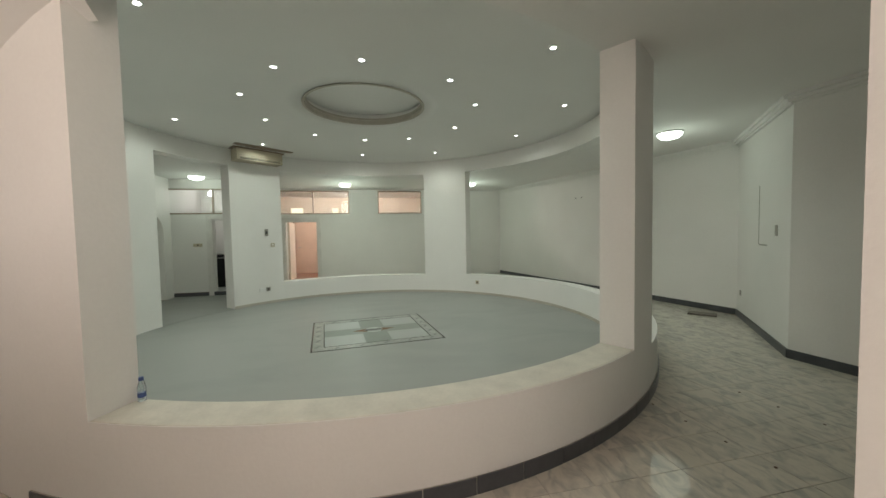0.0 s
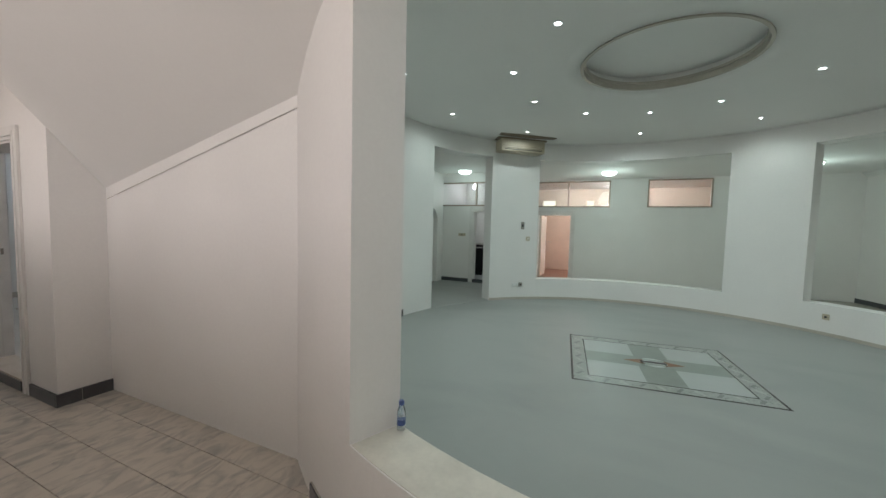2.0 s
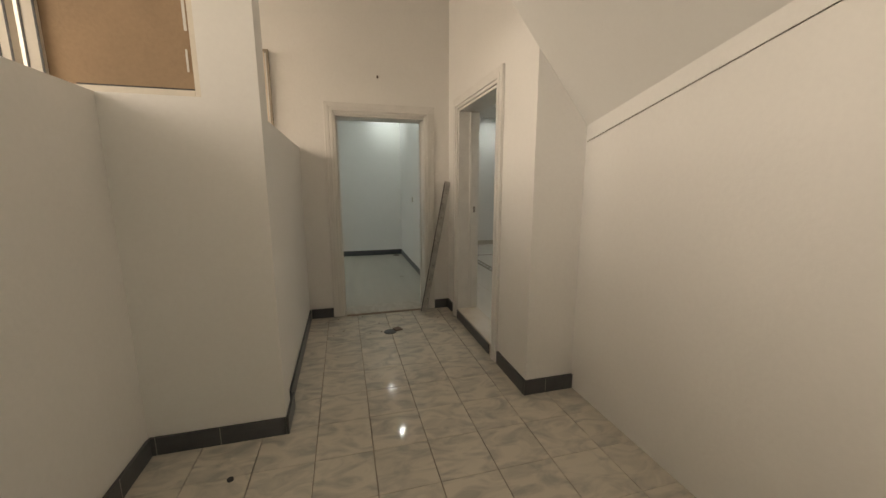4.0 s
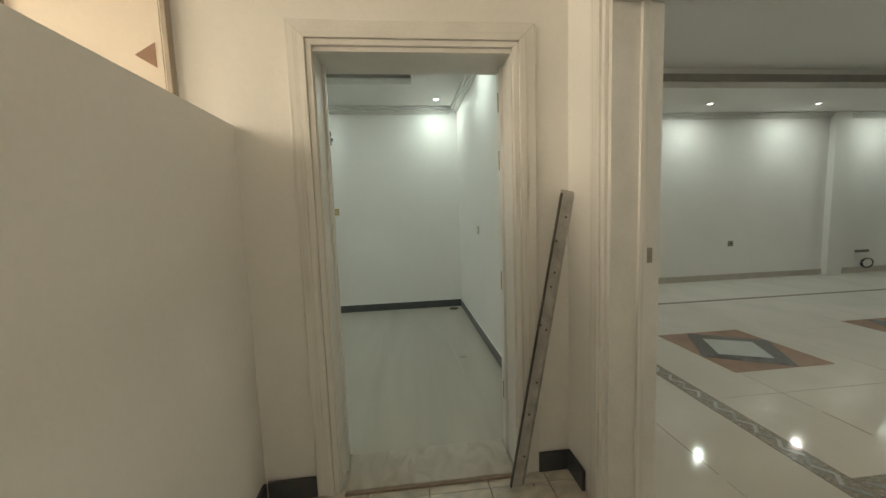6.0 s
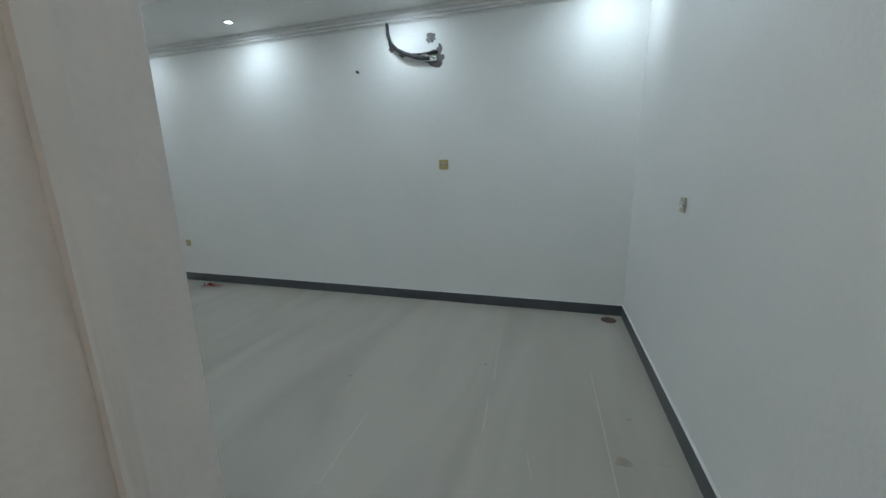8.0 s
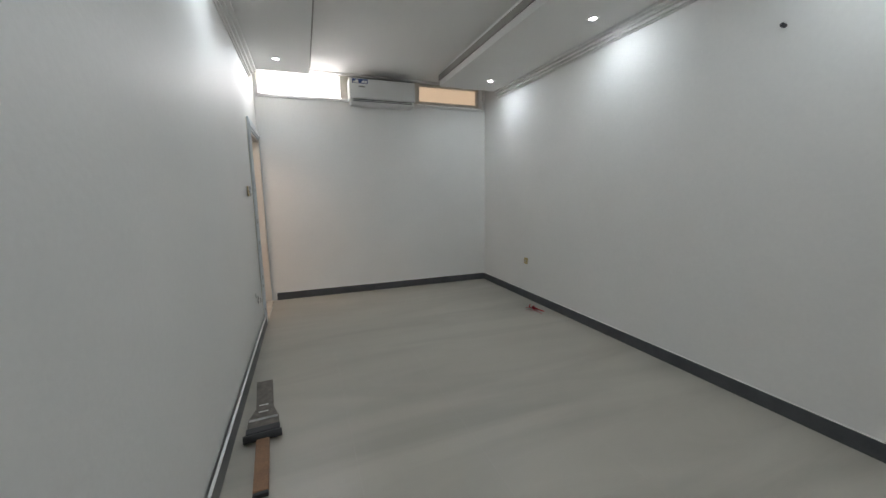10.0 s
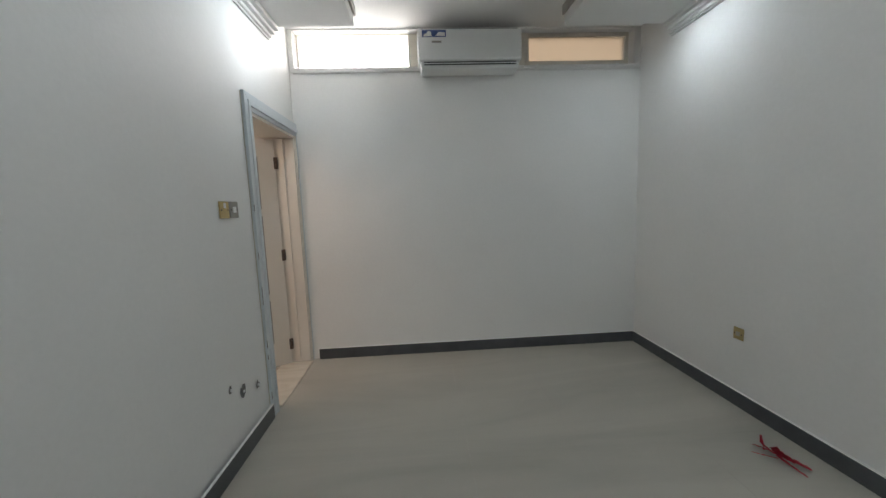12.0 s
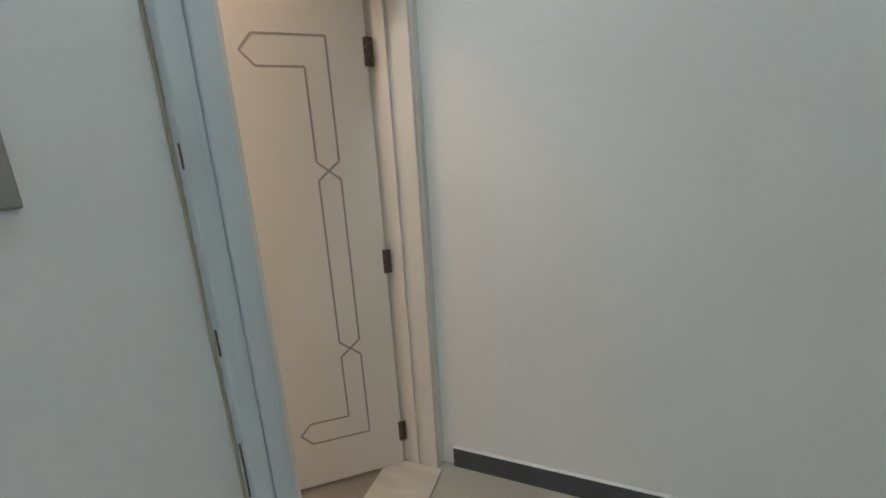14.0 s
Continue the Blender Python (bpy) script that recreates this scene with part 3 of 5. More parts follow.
def disc_lamp(x, y, z, watts, colour):
    """The flat lit face of a downlight."""
    lamp = new("disc_light", bpy.data.lights.new("disc_light", "AREA"))
    lamp.data.shape, lamp.data.size = 'DISK', 0.06
    lamp.data.energy, lamp.data.color = watts, colour
    lamp.matrix_world = look((x, y, z), (x, y + 0.0001, z - 1))
    return lamp


def downlight(m, label, group, lens_mat):
    ob = thing("downlight", m, label, "ceiling lamp", group)
    part("trim_ring", turned([(0.032, 0.0), (0.034, -0.008), (0.046, -0.006), (0.05, 0.0)], 20), WHITEPLASTIC, ob, smooth=True)
    part("lens", turned([(0.031, -0.001), (0.02, -0.003)], 16), lens_mat, ob, "lit lens")
    return ob


first = None
INNER = (0, 32.6, 68.5, 106, 143.5, 178.5, 217.5, 250.5, 291, 329.5)
OUTER = (1, 42, 76, 108, 144, 180, 218, 254, 287, 328)
for r, cx, ring in ((1.72, 6.52, INNER), (2.95, CX, OUTER)):
    for a in ring:
        x, y = cx + r * math.cos(radians(a)), CY + r * math.sin(radians(a))
        z = dome_z(math.hypot(x - CX, y - CY))
        if first is None:
            first = downlight(pose(x, y, z), "small round lit downlight in the domed ceiling", "downlights of the hall", COOLLED)
        else:
            copy_thing(first, pose(x, y, z))
        spot_lamp(x, y, z - 0.02, 25, (0.84, 1.0, 0.9), 160, 0.9)

first = None
for x, y in ((2.53, 10.1), (0.8, 10.1), (-0.9, 10.1), (-2.68, 10.1), (-2.68, 7.6), (-0.9, 7.6), (0.8, 7.6), (2.53, 8.75)):
    if first is None:
        first = downlight(pose(x, y, 2.79), "small round lit downlight in the ceiling border", "downlights of the room", LEDWHITE)
    else:
        copy_thing(first, pose(x, y, 2.79))
    disc_lamp(x, y, 2.775, 3.2, (0.76, 0.93, 1.0))
first = None
for x in (4.9, 6.75, 8.6, 10.45):
    if first is None:
        first = downlight(pose(x, 10.55, 2.85), "small round lit downlight in the side room", "downlights of the side room", LEDWHITE)
    else:
        copy_thing(first, pose(x, 10.55, 2.85))
    disc_lamp(x, 10.55, 2.835, 6, (0.8, 0.93, 1.0))
for x in (4.5, 7.0):
    copy_thing(first, pose(x, 6.4, 3.1))
    spot_lamp(x, 6.4, 3.08, 33, (1.0, 0.96, 0.9), 160, 0.8)


def oyster_lamp(x, y, z, r, watts):
    ob = thing("ceiling_lamp", pose(x, y, z), "round lit opal glass ceiling lamp", "ceiling lamp", "round corridor lamps")
    part("base", turned([(r * 1.04, 0.0), (r * 1.06, -0.02), (r, -0.025)], 28), WHITEPLASTIC, ob)
    part("shade", turned([(r * 0.98, -0.025), (r * 0.92, -0.06), (r * 0.7, -0.09), (r * 0.3, -0.105), (0.01, -0.108)], 28), OPAL, ob, "glowing opal glass shade", True)
    lamp = new("lamp_light", bpy.data.lights.new("lamp_light", "POINT"))
    lamp.data.energy, lamp.data.color, lamp.data.shadow_soft_size = watts, (0.78, 1.0, 0.86), 0.3
    lamp.location = (x, y, z - 0.5)


oyster_lamp(5.26, -3.68, H, 0.17, 6)
oyster_lamp(11.3, 1.3, H, 0.17, 17)
oyster_lamp(10.2, 4.6, H, 0.17, 5)
oyster_lamp(10.92, -2.26, H, 0.17, 14)


def bulb(x, y, z, watts, colour, soft=0.06):
    """A lamp added to light a room next door; bulb and cord are made up."""
    ob = thing("pendant_lamp", pose(x, y, z), "lit bulb on a short cord, added to light a room", "lamp", "bulbs of the rooms next door")
    part("cord", tube([(0, 0, 0), (0, 0, -0.12)], 0.005), DARK, ob)
    part("bulb", turned([(0.012, -0.12), (0.03, -0.15), (0.035, -0.18), (0.02, -0.21), (0.004, -0.22)], 12), TUBE, ob, "lit glass bulb", True)
    lamp = new("room_light", bpy.data.lights.new("room_light", "POINT"))
    lamp.data.energy, lamp.data.color, lamp.data.shadow_soft_size = watts, colour, soft
    lamp.location = (x, y, z - 0.3)


bulb(14.2, 1.2, 3.2, 340, (1.0, 0.92, 0.84))
bulb(11.8, 4.9, 2.95, 7, (0.95, 1.0, 0.97))
bulb(-2.5, 5.9, 3.0, 28, (1.0, 0.82, 0.66), 0.3)


# ---- doors ----
def architrave(parent, w, h, side, ridge, material, right=True, left=True):
    """Moulded casing round an opening w by h on the face y = 0 (side -1) or y = depth (side 1), stepped in three ridges."""
    plain = TRIM if material == WORN else material
    strips = ((0.0, 0.0265, 0.018), (0.027, 0.0595, 0.028), (0.06, 0.105, 0.022))

    def ridges(corners):
        bm = bmesh.new()
        for o0, o1, d in strips:
            points = corners(o0, o1)
            near = [bm.verts.new((x, ridge, z)) for x, z in points]
            far = [bm.verts.new((x, ridge + side * d, z)) for x, z in points]
            bm.faces.new(near)
            bm.faces.new(far)
            for k in range(4):
                bm.faces.new((near[k], near[(k + 1) % 4], far[(k + 1) % 4], far[k]))
        bmesh.ops.bevel(bm, geom=bm.edges[:], offset=0.002, segments=1, affect='EDGES')
        return bm

    if left:
        part("architrave_post", ridges(lambda o0, o1: [(-o1, 0), (-o0, 0), (-o0, h + o0), (-o1, h + o1)]), material, parent)
    if right:
        part("architrave_post", ridges(lambda o0, o1: [(w + o0, 0), (w + o1, 0), (w + o1, h + o1), (w + o0, h + o0)]), material, parent)
    part("architrave_head", ridges(lambda o0, o1: [(-o0 if left else -0.034, h + o0), (w + o0, h + o0), (w + o1, h + o1), (-o1 if left else -0.034, h + o1)]), plain, parent)


def door_frame(name, m, w, h, depth, label, front, back, lining=None, left=True, lt=0.022):
    """A lining with casings. x runs across the opening, y through the wall."""
    ob = thing(name, m, label, "door frame", kind="structure")
    lining = lining or back
    part("lining_post", boxes((0.001, -0.004, 0, lt, depth + 0.004, h - 0.022)), lining, ob)
    part("lining_post", boxes((w - lt, -0.004, 0, w - 0.001, depth + 0.004, h - 0.022)), lining, ob)
    part("lining_head", boxes((0.001, -0.004, h - 0.021, w - 0.001, depth + 0.004, h - 0.001)), TRIM if front == WORN else front, ob)
    part("door_stop", boxes((lt + 0.0005, depth * 0.55, 0, lt + 0.014, depth * 0.55 + 0.03, h - 0.024)), front, ob)
    part("door_stop", boxes((w - lt - 0.014, depth * 0.55, 0, w - lt - 0.0005, depth * 0.55 + 0.03, h - 0.024)), front, ob)
    architrave(ob, w, h, -1, -0.001, front)
    architrave(ob, w, h, 1, depth + 0.001, back, True, left)
    return ob


d1 = door_frame("door_1", pose(1.68, 7.03, 0), 0.895, 2.085, 0.255, "open doorway with worn white moulded wooden casing", WORN, TRIM, lt=0.006)
for z in (0.28, 0.91, 1.56, 1.86):
    part("hinge_recess", boxes((0.8862, 0.205, z, 0.8886, 0.23, z + 0.1)), WOOD, d1, "bare brown wood hinge recess")
structure("threshold_1", boxes((1.705, 7.0, -0.01, 2.55, 7.28, 0.018), bevel=0.004), STAINEDMARBLE, "stained cream marble threshold", "threshold")
structure("threshold_edge", boxes((1.705, 6.985, -0.01, 2.55, 6.999, 0.012)), DUSTYWOOD, "rough brown mortar edge of the threshold", "threshold")

BLUEGLOSS = streaked("pale_blue_gloss", (0.64, 0.68, 0.70), (0.46, 0.5, 0.52), 0.3, (0.5, 0.85), 0.4)
d2 = door_frame("door_2", pose(-3.495, 7.03, 0), 0.835, 2.07, 0.255, "doorway with chipped pale blue gloss casing", DOORPAINT, BLUEGLOSS, DOORPAINT, False)
part("caulk_line", boxes((0.9405, 0.2555, 0.1, 0.9465, 0.2585, 2.17), bevel=0.001), OLDPLASTIC, d2, "yellowed caulk along the casing")
part("corner_strip", boxes((-0.0345, 0.256, 0, -0.002, 0.268, 2.07)), DOORPAINT, d2)
part("corner_bead", boxes((-0.0345, 0.2685, 0, -0.0305, 0.275, 2.07), bevel=0.001), BLUEGLOSS, d2)
structure("threshold_2", boxes((-3.47, 7.04, -0.01, -2.685, 7.315, 0.012), bevel=0.003), MARBLE, "cream marble threshold", "threshold")
for k, (x, z, l) in enumerate(((-2.546, 0.14, 0.05), (-2.545, 0.42, 0.03), (-2.547, 0.5, 0.05), (-2.546, 0.8, 0.12), (-2.545, 1.1, 0.05), (-2.548, 1.42, 0.04))):
    part("chip", boxes((x - 1.2e-3 - d2.location.x, 0.278, z, x + 1.2e-3 - d2.location.x, 0.2805, z + l)), RUST, d2, "dark chip in the paint")

# door leaf of the second doorway, swung outwards
leaf = thing("door_leaf", pose(-3.452, 7.125, 0.012, 0, 0, -53), "cream painted wooden door with grooved panels, standing ajar", "door")
LW, LH = 0.79, 2.02
leaf_panel = part("panel", boxes((0, -0.038, 0, LW, 0.0, LH), bevel=0.003), DOORPAINT, leaf)


def groove_line(points, width=0.008):
    """A thin strip proud of the leaf's face, drawn as a groove."""
    bm = bmesh.new()
    for (ax, az), (bx, bz) in zip(points, points[1:]):
        d = Vector((bx - ax, bz - az)).normalized()
        q = Vector((-d.y, d.x)) * width / 2
        c = [(ax + q.x, az + q.y), (bx + q.x, bz + q.y), (bx - q.x, bz - q.y), (ax - q.x, az - q.y)]
        lo = [bm.verts.new((x, 0.0005, z)) for x, z in c]
        hi = [bm.verts.new((x, 0.0018, z)) for x, z in c]
        bm.faces.new(hi)
        for k in range(4):
            bm.faces.new((lo[k], lo[(k + 1) % 4], hi[(k + 1) % 4], hi[k]))
    return bm


# the shade inside the grooves is put into this brown tone
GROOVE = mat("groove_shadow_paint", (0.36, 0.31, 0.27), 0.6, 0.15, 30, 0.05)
for flip in (0, 1):
    def fx(v):
        return LW - v * 0.7 if flip else v
    a, b, tip = 0.145, 0.228, 0.435
    part("groove", groove_line([(fx(tip), 1.815), (fx(tip - 0.045), 1.87), (fx(a), 1.87), (fx(a), 1.43), (fx(b), 1.36), (fx(b), 0.68), (fx(a), 0.61), (fx(a), 0.22), (fx(tip - 0.045), 0.22), (fx(tip), 0.27)]), GROOVE, leaf_panel, "thin groove painted with its shade")
    part("groove", groove_line([(fx(tip), 1.815), (fx(tip - 0.045), 1.765), (fx(b), 1.765), (fx(b), 1.43), (fx(a), 1.36), (fx(a), 0.68), (fx(b), 0.61), (fx(b), 0.32), (fx(tip - 0.045), 0.32), (fx(tip), 0.27)]), GROOVE, leaf_panel, "thin groove painted with its shade")
for z in (0.13, 0.96, 1.77):
    hinge = part("hinge", boxes((-0.022, 0.001, z, 0.012, 0.006, z + 0.1), bevel=0.001), RUST, leaf, "worn steel hinge")
    part("knuckle", tube([(-0.004, 0.008, z), (-0.004, 0.008, z + 0.1)], 0.006), RUST, hinge)
    for dx, dz in ((-0.015, 0.02), (-0.015, 0.08), (0.007, 0.035), (0.007, 0.065)):
        part("screw", turned([(0.0028, 0), (0.0025, 0.0012)], 6), GREYMETAL, hinge).matrix_local = pose(dx, 0.006, z + dz, -90)

side_frame = door_frame("door_3", pose(2.85, 6.68, 0, 0, 0, -90), 0.96, 2.12, 0.2, "wide open doorway with cream moulded casing", WORN, TRIM)
part("latch_plate", boxes((0.0225, 0.152, 1.115, 0.025, 0.173, 1.175), bevel=0.001), GREYMETAL, side_frame, "dull metal latch plate")
structure("threshold_3", boxes((2.84, 5.745, -0.01, 3.06, 6.655, 0.1), bevel=0.006), MARBLE, "raised dusty marble step in the doorway", "threshold")
structure("threshold_riser", boxes((2.831, 5.76, -0.01, 2.8385, 6.2, 0.088), (2.831, 6.203, -0.01, 2.8385, 6.645, 0.09)), SKIRT, "dark grey tiles on the face of the step", "threshold")


# ---- windows ----
def window(name, m, w, h, label, frame_mat, panes, bars=(), depth=0.05, fw=0.035):
    """A fixed window; x across, z up, front at y = 0. panes: (x0, x1, material, name)."""
    ob = thing(name, m, label, "window", kind="structure")
    for row in ((0, 0, 0, fw, depth, h), (w - fw, 0, 0, w, depth, h), (fw, 0, 0, w - fw, depth, fw), (fw, 0, h - fw, w - fw, depth, h)):
        part("window_frame", boxes(row, bevel=0.002), frame_mat, ob)
    for x0, x1 in bars:
        part("mullion", boxes((x0, -0.004, fw, x1, depth, h - fw), bevel=0.002), frame_mat, ob)
    for x0, x1, material, pname in panes:
        part(pname, boxes((x0, depth * 0.5 - 0.003, fw, x1, depth * 0.5 + 0.003, h - fw)), material, ob)
    for o in ob.children:
        if "pane" in o.name:
            o.visible_shadow = False
    return ob


w_a = window("window_papered", pose(-0.7, 5.19, 1.8), 1.8, 0.65, "high window with peeling brown paper on its glass", WHITEALU, [(0.04, 1.06, TINTED, "pane"), (1.2, 1.765, PAPER, "papered_pane")], [(1.06, 1.1), (1.15, 1.2)])
def torn_strip(x0, x1, top, low, deep, y, seed):
    """A strip of paper hanging from its upper edge, torn unevenly below."""
    rg = random.Random(seed)
    n = 26
    bm = bmesh.new()
    hi = [bm.verts.new((x0 + (x1 - x0) * k / n, y, top)) for k in range(n + 1)]
    lo, drop = [], low
    for k in range(n + 1):
        drop = min(max(drop + rg.uniform(-0.018, 0.018), low * 0.4), deep)
        long = deep * rg.uniform(0.5, 1.0) if rg.random() < 0.14 else 0
        lo.append(bm.verts.new((x0 + (x1 - x0) * k / n, y - 0.006 * rg.random(), top - max(drop, long))))
    for k in range(n):
        bm.faces.new((hi[k], hi[k + 1], lo[k + 1], lo[k]))
    bmesh.ops.solidify(bm, geom=bm.faces[:], thickness=0.001)
    return bm


part("torn_paper", torn_strip(1.205, 1.76, 0.612, 0.10, 0.16, 0.0185, 5), PAPERDARK, w_a, "darker brown torn paper edge")
part("torn_paper", torn_strip(1.205, 1.76, 0.614, 0.028, 0.13, 0.0155, 8), TORN, w_a, "torn white paper left along the top")
for x, z, w, h in ((1.62, 0.49, 0.012, 0.12), (1.64, 0.46, 0.06, 0.03), (1.742, 0.3, 0.012, 0.2), (1.737, 0.12, 0.009, 0.1)):
    part("torn_paper", boxes((x, 0.0135, z, x + w, 0.0148, z + h)), TORN, w_a, "torn white paper shred")
for x in (1.062, 1.1015, 1.151, 1.2005):
    part("gasket", boxes((x - 0.004, -0.007, 0.036, x + 0.004, -0.0045, 0.614)), DARK, w_a, "thin dark gasket line")
part("lower_gasket", boxes((1.3, 0.008, 0.036, 1.764, 0.012, 0.043)), DARK, w_a)
w_b = window("window_passage", pose(0.2, 6.985, 1.86), 0.92, 0.75, "high window glazed with cream and brown panes", ALU, [(0.035, 0.885, PEACH, "pane")], [(0.3, 0.325)], 0.04, 0.02)
for z in (0.12, 0.42):
    part("brown_triangle", prism([(0.86, 0.0), (0.78, 0.05), (0.86, 0.1)], 0, 0.002), BROWNSTONE, w_b, "brown triangle on the glass").matrix_local = pose(0, 0.016, z, 90)

# band of windows high in the room
w_c = window("window_1", pose(-3.6, 7.34, 2.65, 0, 0, 90), 1.0, 0.312, "wide high window, bright with daylight", WHITEALU, [], (), 0.05, 0.014)
part("pane", boxes((0.014, 0.02, 0.014, 0.986, 0.026, 0.298)), FROST, w_c, "frosted glass, bright").visible_shadow = False
w_d = window("window_2", pose(-3.6, 9.4, 2.672, 0, 0, 90), 0.98, 0.28, "small high window with beige frosted glass", WHITEALU, [], (), 0.05, 0.034)
part("pane", boxes((0.034, 0.02, 0.034, 0.946, 0.026, 0.246)), BROWNGLASS, w_d, "beige frosted glass").visible_shadow = False
structure("window_board", boxes((-3.74, 8.341, 2.645, -3.6, 9.399, 2.953)), WHITEALU, "cream board behind the air conditioner", "panel")
structure("window_sill", boxes((-3.56, 7.31, 2.6, -3.505, 10.44, 2.64), bevel=0.004), TRIM, "white ledge under the high windows", "sill")

# transom windows and the doorway east of the hall
for name, m, w, h, bars in (("window_transom", pose(12.73, 3.35, 2.12, 0, 0, -90), 2.1, 0.74, [(0.98, 1.02)]), ("window_transom_small", pose(12.73, 0.34, 2.12, 0, 0, -90), 1.44, 0.74, []), ("window_kitchen", pose(10.68, 5.45, 2.03, 0, 0, -90), 1.4, 0.63, [(0.98, 1.02)])):
    window(name, m, w, h, "transom window in a brown metal frame over a door", ALU, [(0.03, w - 0.03, CLEAR, "pane")], bars)
door_frame("door_east", pose(12.75, 3.2, 0, 0, 0, -90), 0.95, 1.9, 0.25, "doorway with a white casing", TRIM, TRIM)
door_frame("door_kitchen", pose(10.7, 4.52, 0, 0, 0, -90), 0.55, 1.9, 0.2, "narrow doorway with a white casing", TRIM, TRIM)
eleaf = thing("door_leaf", pose(13.02, 3.165, 0.012, 0, 0, -1), "peach painted door standing open into the lobby", "door")
part("panel", boxes((0, -0.04, 0, 0.86, 0, 1.86), bevel=0.003), PEACH, eleaf)
part("handle", tube([(0.78, -0.06, 0.98), (0.68, -0.06, 0.98)], 0.01), CHROME, eleaf, "steel lever handle")
part("handle_plate", boxes((0.74, -0.046, 0.9, 0.8, -0.0405, 1.06), bevel=0.002), CHROME, eleaf)
lob = thing("lobby_door", pose(15.36, 3.45, 0), "closed peach painted door", "door")
for y0, y1, z0, z1 in ((-0.095, -0.03, 0, 2.11), (-1.37, -1.305, 0, 2.11), (-1.37, -0.03, 2.115, 2.18)):
    part("door_casing", boxes((-0.055, y0, z0, 0.035, y1, z1), bevel=0.004), WOOD, lob, "thin brown door casing")
part("panel", boxes((-0.04, -1.3, 0.01, 0, -0.1, 2.1), bevel=0.004), DOORPEACH, lob)
part("handle", tube([(-0.06, -0.2, 1.0), (-0.06, -0.32, 1.0)], 0.01), CHROME, lob)
# white box in place of the line of light above the door
part("door_head", boxes((-0.05, -1.3, 2.1855, 0.03, -0.1, 2.26), bevel=0.004), WHITEPLASTIC, lob, "white strip standing in for a bright line over the door")
structure("floor_kitchen", boxes((10.71, 3.95, -0.01, 12.6, 5.45, 0.09)), WHITESTONE, "raised pale kitchen floor", "floor")
structure("threshold_kitchen", boxes((10.684, 3.98, -0.01, 10.698, 4.51, 0.1)), SKIRT, "dark grey tile riser of the kitchen floor", "threshold")
fri = thing("cooker", pose(11.9, 4.5, 0.09), "black enamelled kitchen cooker", "cooker")
part("body", boxes((-0.3, -0.4, 0.0, 0.3, 0.4, 0.88), bevel=0.01), BLACKGLOSS, fri)
part("rail", tube([(-0.33, -0.3, 0.8), (-0.33, 0.3, 0.8)], 0.01), CHROME, fri)
part("hob", boxes((-0.31, -0.41, 0.885, 0.31, 0.41, 0.91), bevel=0.004), CHROME, fri)


# ---- mouldings ----
def cornice_y(y, s, x0, x1, z):
    return boxes((x0, y, z - 0.03, x1, y + s * 0.085, z - 0.002), (x0, y, z - 0.055, x1, y + s * 0.055, z - 0.032), (x0, y, z - 0.08, x1, y + s * 0.03, z - 0.057), (x0, y, z - 0.095, x1, y + s * 0.014, z - 0.082), bevel=0.004)


structure("trim_cornice_north", cornice_y(10.453, -1, -3.1, 2.74, 2.79), TRIM, "white stepped plaster cornice", "cornice")
structure("trim_cornice_south", cornice_y(7.287, 1, -3.1, 2.74, 2.79), TRIM, "white stepped plaster cornice", "cornice")
structure("trim_cornice_east", boxes((2.753, 7.3, 2.76, 2.838, 10.45, 2.788), (2.783, 7.3, 2.735, 2.838, 10.45, 2.758), (2.808, 7.3, 2.71, 2.838, 10.45, 2.733), bevel=0.004), TRIM, "white stepped plaster cornice", "cornice")
# darker strips along the sides of the ceiling recesses
EDGE = mat("recess_edge", (0.34, 0.32, 0.29), 0.6, 0.12, 6, 0.05)
structure("trim_recess_room", boxes((-3.1, 9.55, 2.86, 2.2, 9.568, 2.93), (-3.1, 7.932, 2.86, 2.2, 7.95, 2.93), (2.18, 7.95, 2.86, 2.198, 9.55, 2.93), bevel=0.003), EDGE, "grey brown strip inside the ceiling recess", "trim")
structure("trim_recess_side", boxes((3.05, 9.82, 2.93, 11.8, 9.848, 3.02), bevel=0.003), EDGE, "brown strip along the ceiling recess", "trim")
structure("trim_cornice_side", cornice_y(11.098, -1, 3.05, 11.8, 2.85), TRIM, "white stepped plaster cornice", "cornice")
SEAMPAINT = mat("seam_dust", (0.5, 0.46, 0.42), 0.8, 0.2, 12, 0.1)
# thin seam under the sloping stairs
seam = bmesh.new()
vs = [seam.verts.new(p) for p in ((3.1985, 5.14, 1.655), (3.1985, 2.96, 2.185), (3.1985, 2.96, 2.189), (3.1985, 5.14, 1.66))]
seam.faces.new(vs)
bmesh.ops.solidify(seam, geom=seam.faces[:], thickness=0.002)
structure("trim_seam", seam, SEAMPAINT, "thin crack line along the plaster", "crack")


# ---- wall plates ----
def wall_plate(name, m, label, category, w, h, plate_mat, inner_mat, iw=0.03, ih=0.03, screws=True):
    """A plate on a wall; its face looks along -y, its centre at the origin."""
    ob = thing(name, m, label, category)
    plate = part("plate", boxes((-w / 2, -0.008, -h / 2, w / 2, 0.0, h / 2), bevel=0.003), plate_mat, ob)
    part("rocker", boxes((-iw / 2, -0.012, -ih / 2, iw / 2, -0.0085, ih / 2), bevel=0.001), inner_mat, plate)
    if screws:
        for sx in (-0.35, 0.35):
            part("screw", turned([(0.0045, 0), (0.004, 0.002)], 8), DARK, plate).matrix_local = pose(sx * w, -0.0085, 0, 90)
    return ob


def ring_pose(a, z, r=RI):
    """On the inner face of the ring wall, looking to the hall's middle."""
    t = radians(a)
    return Matrix.Translation((CX + r * math.cos(t), CY + r * math.sin(t), z)) @ Matrix.Rotation(t - math.pi / 2, 4, 'Z')


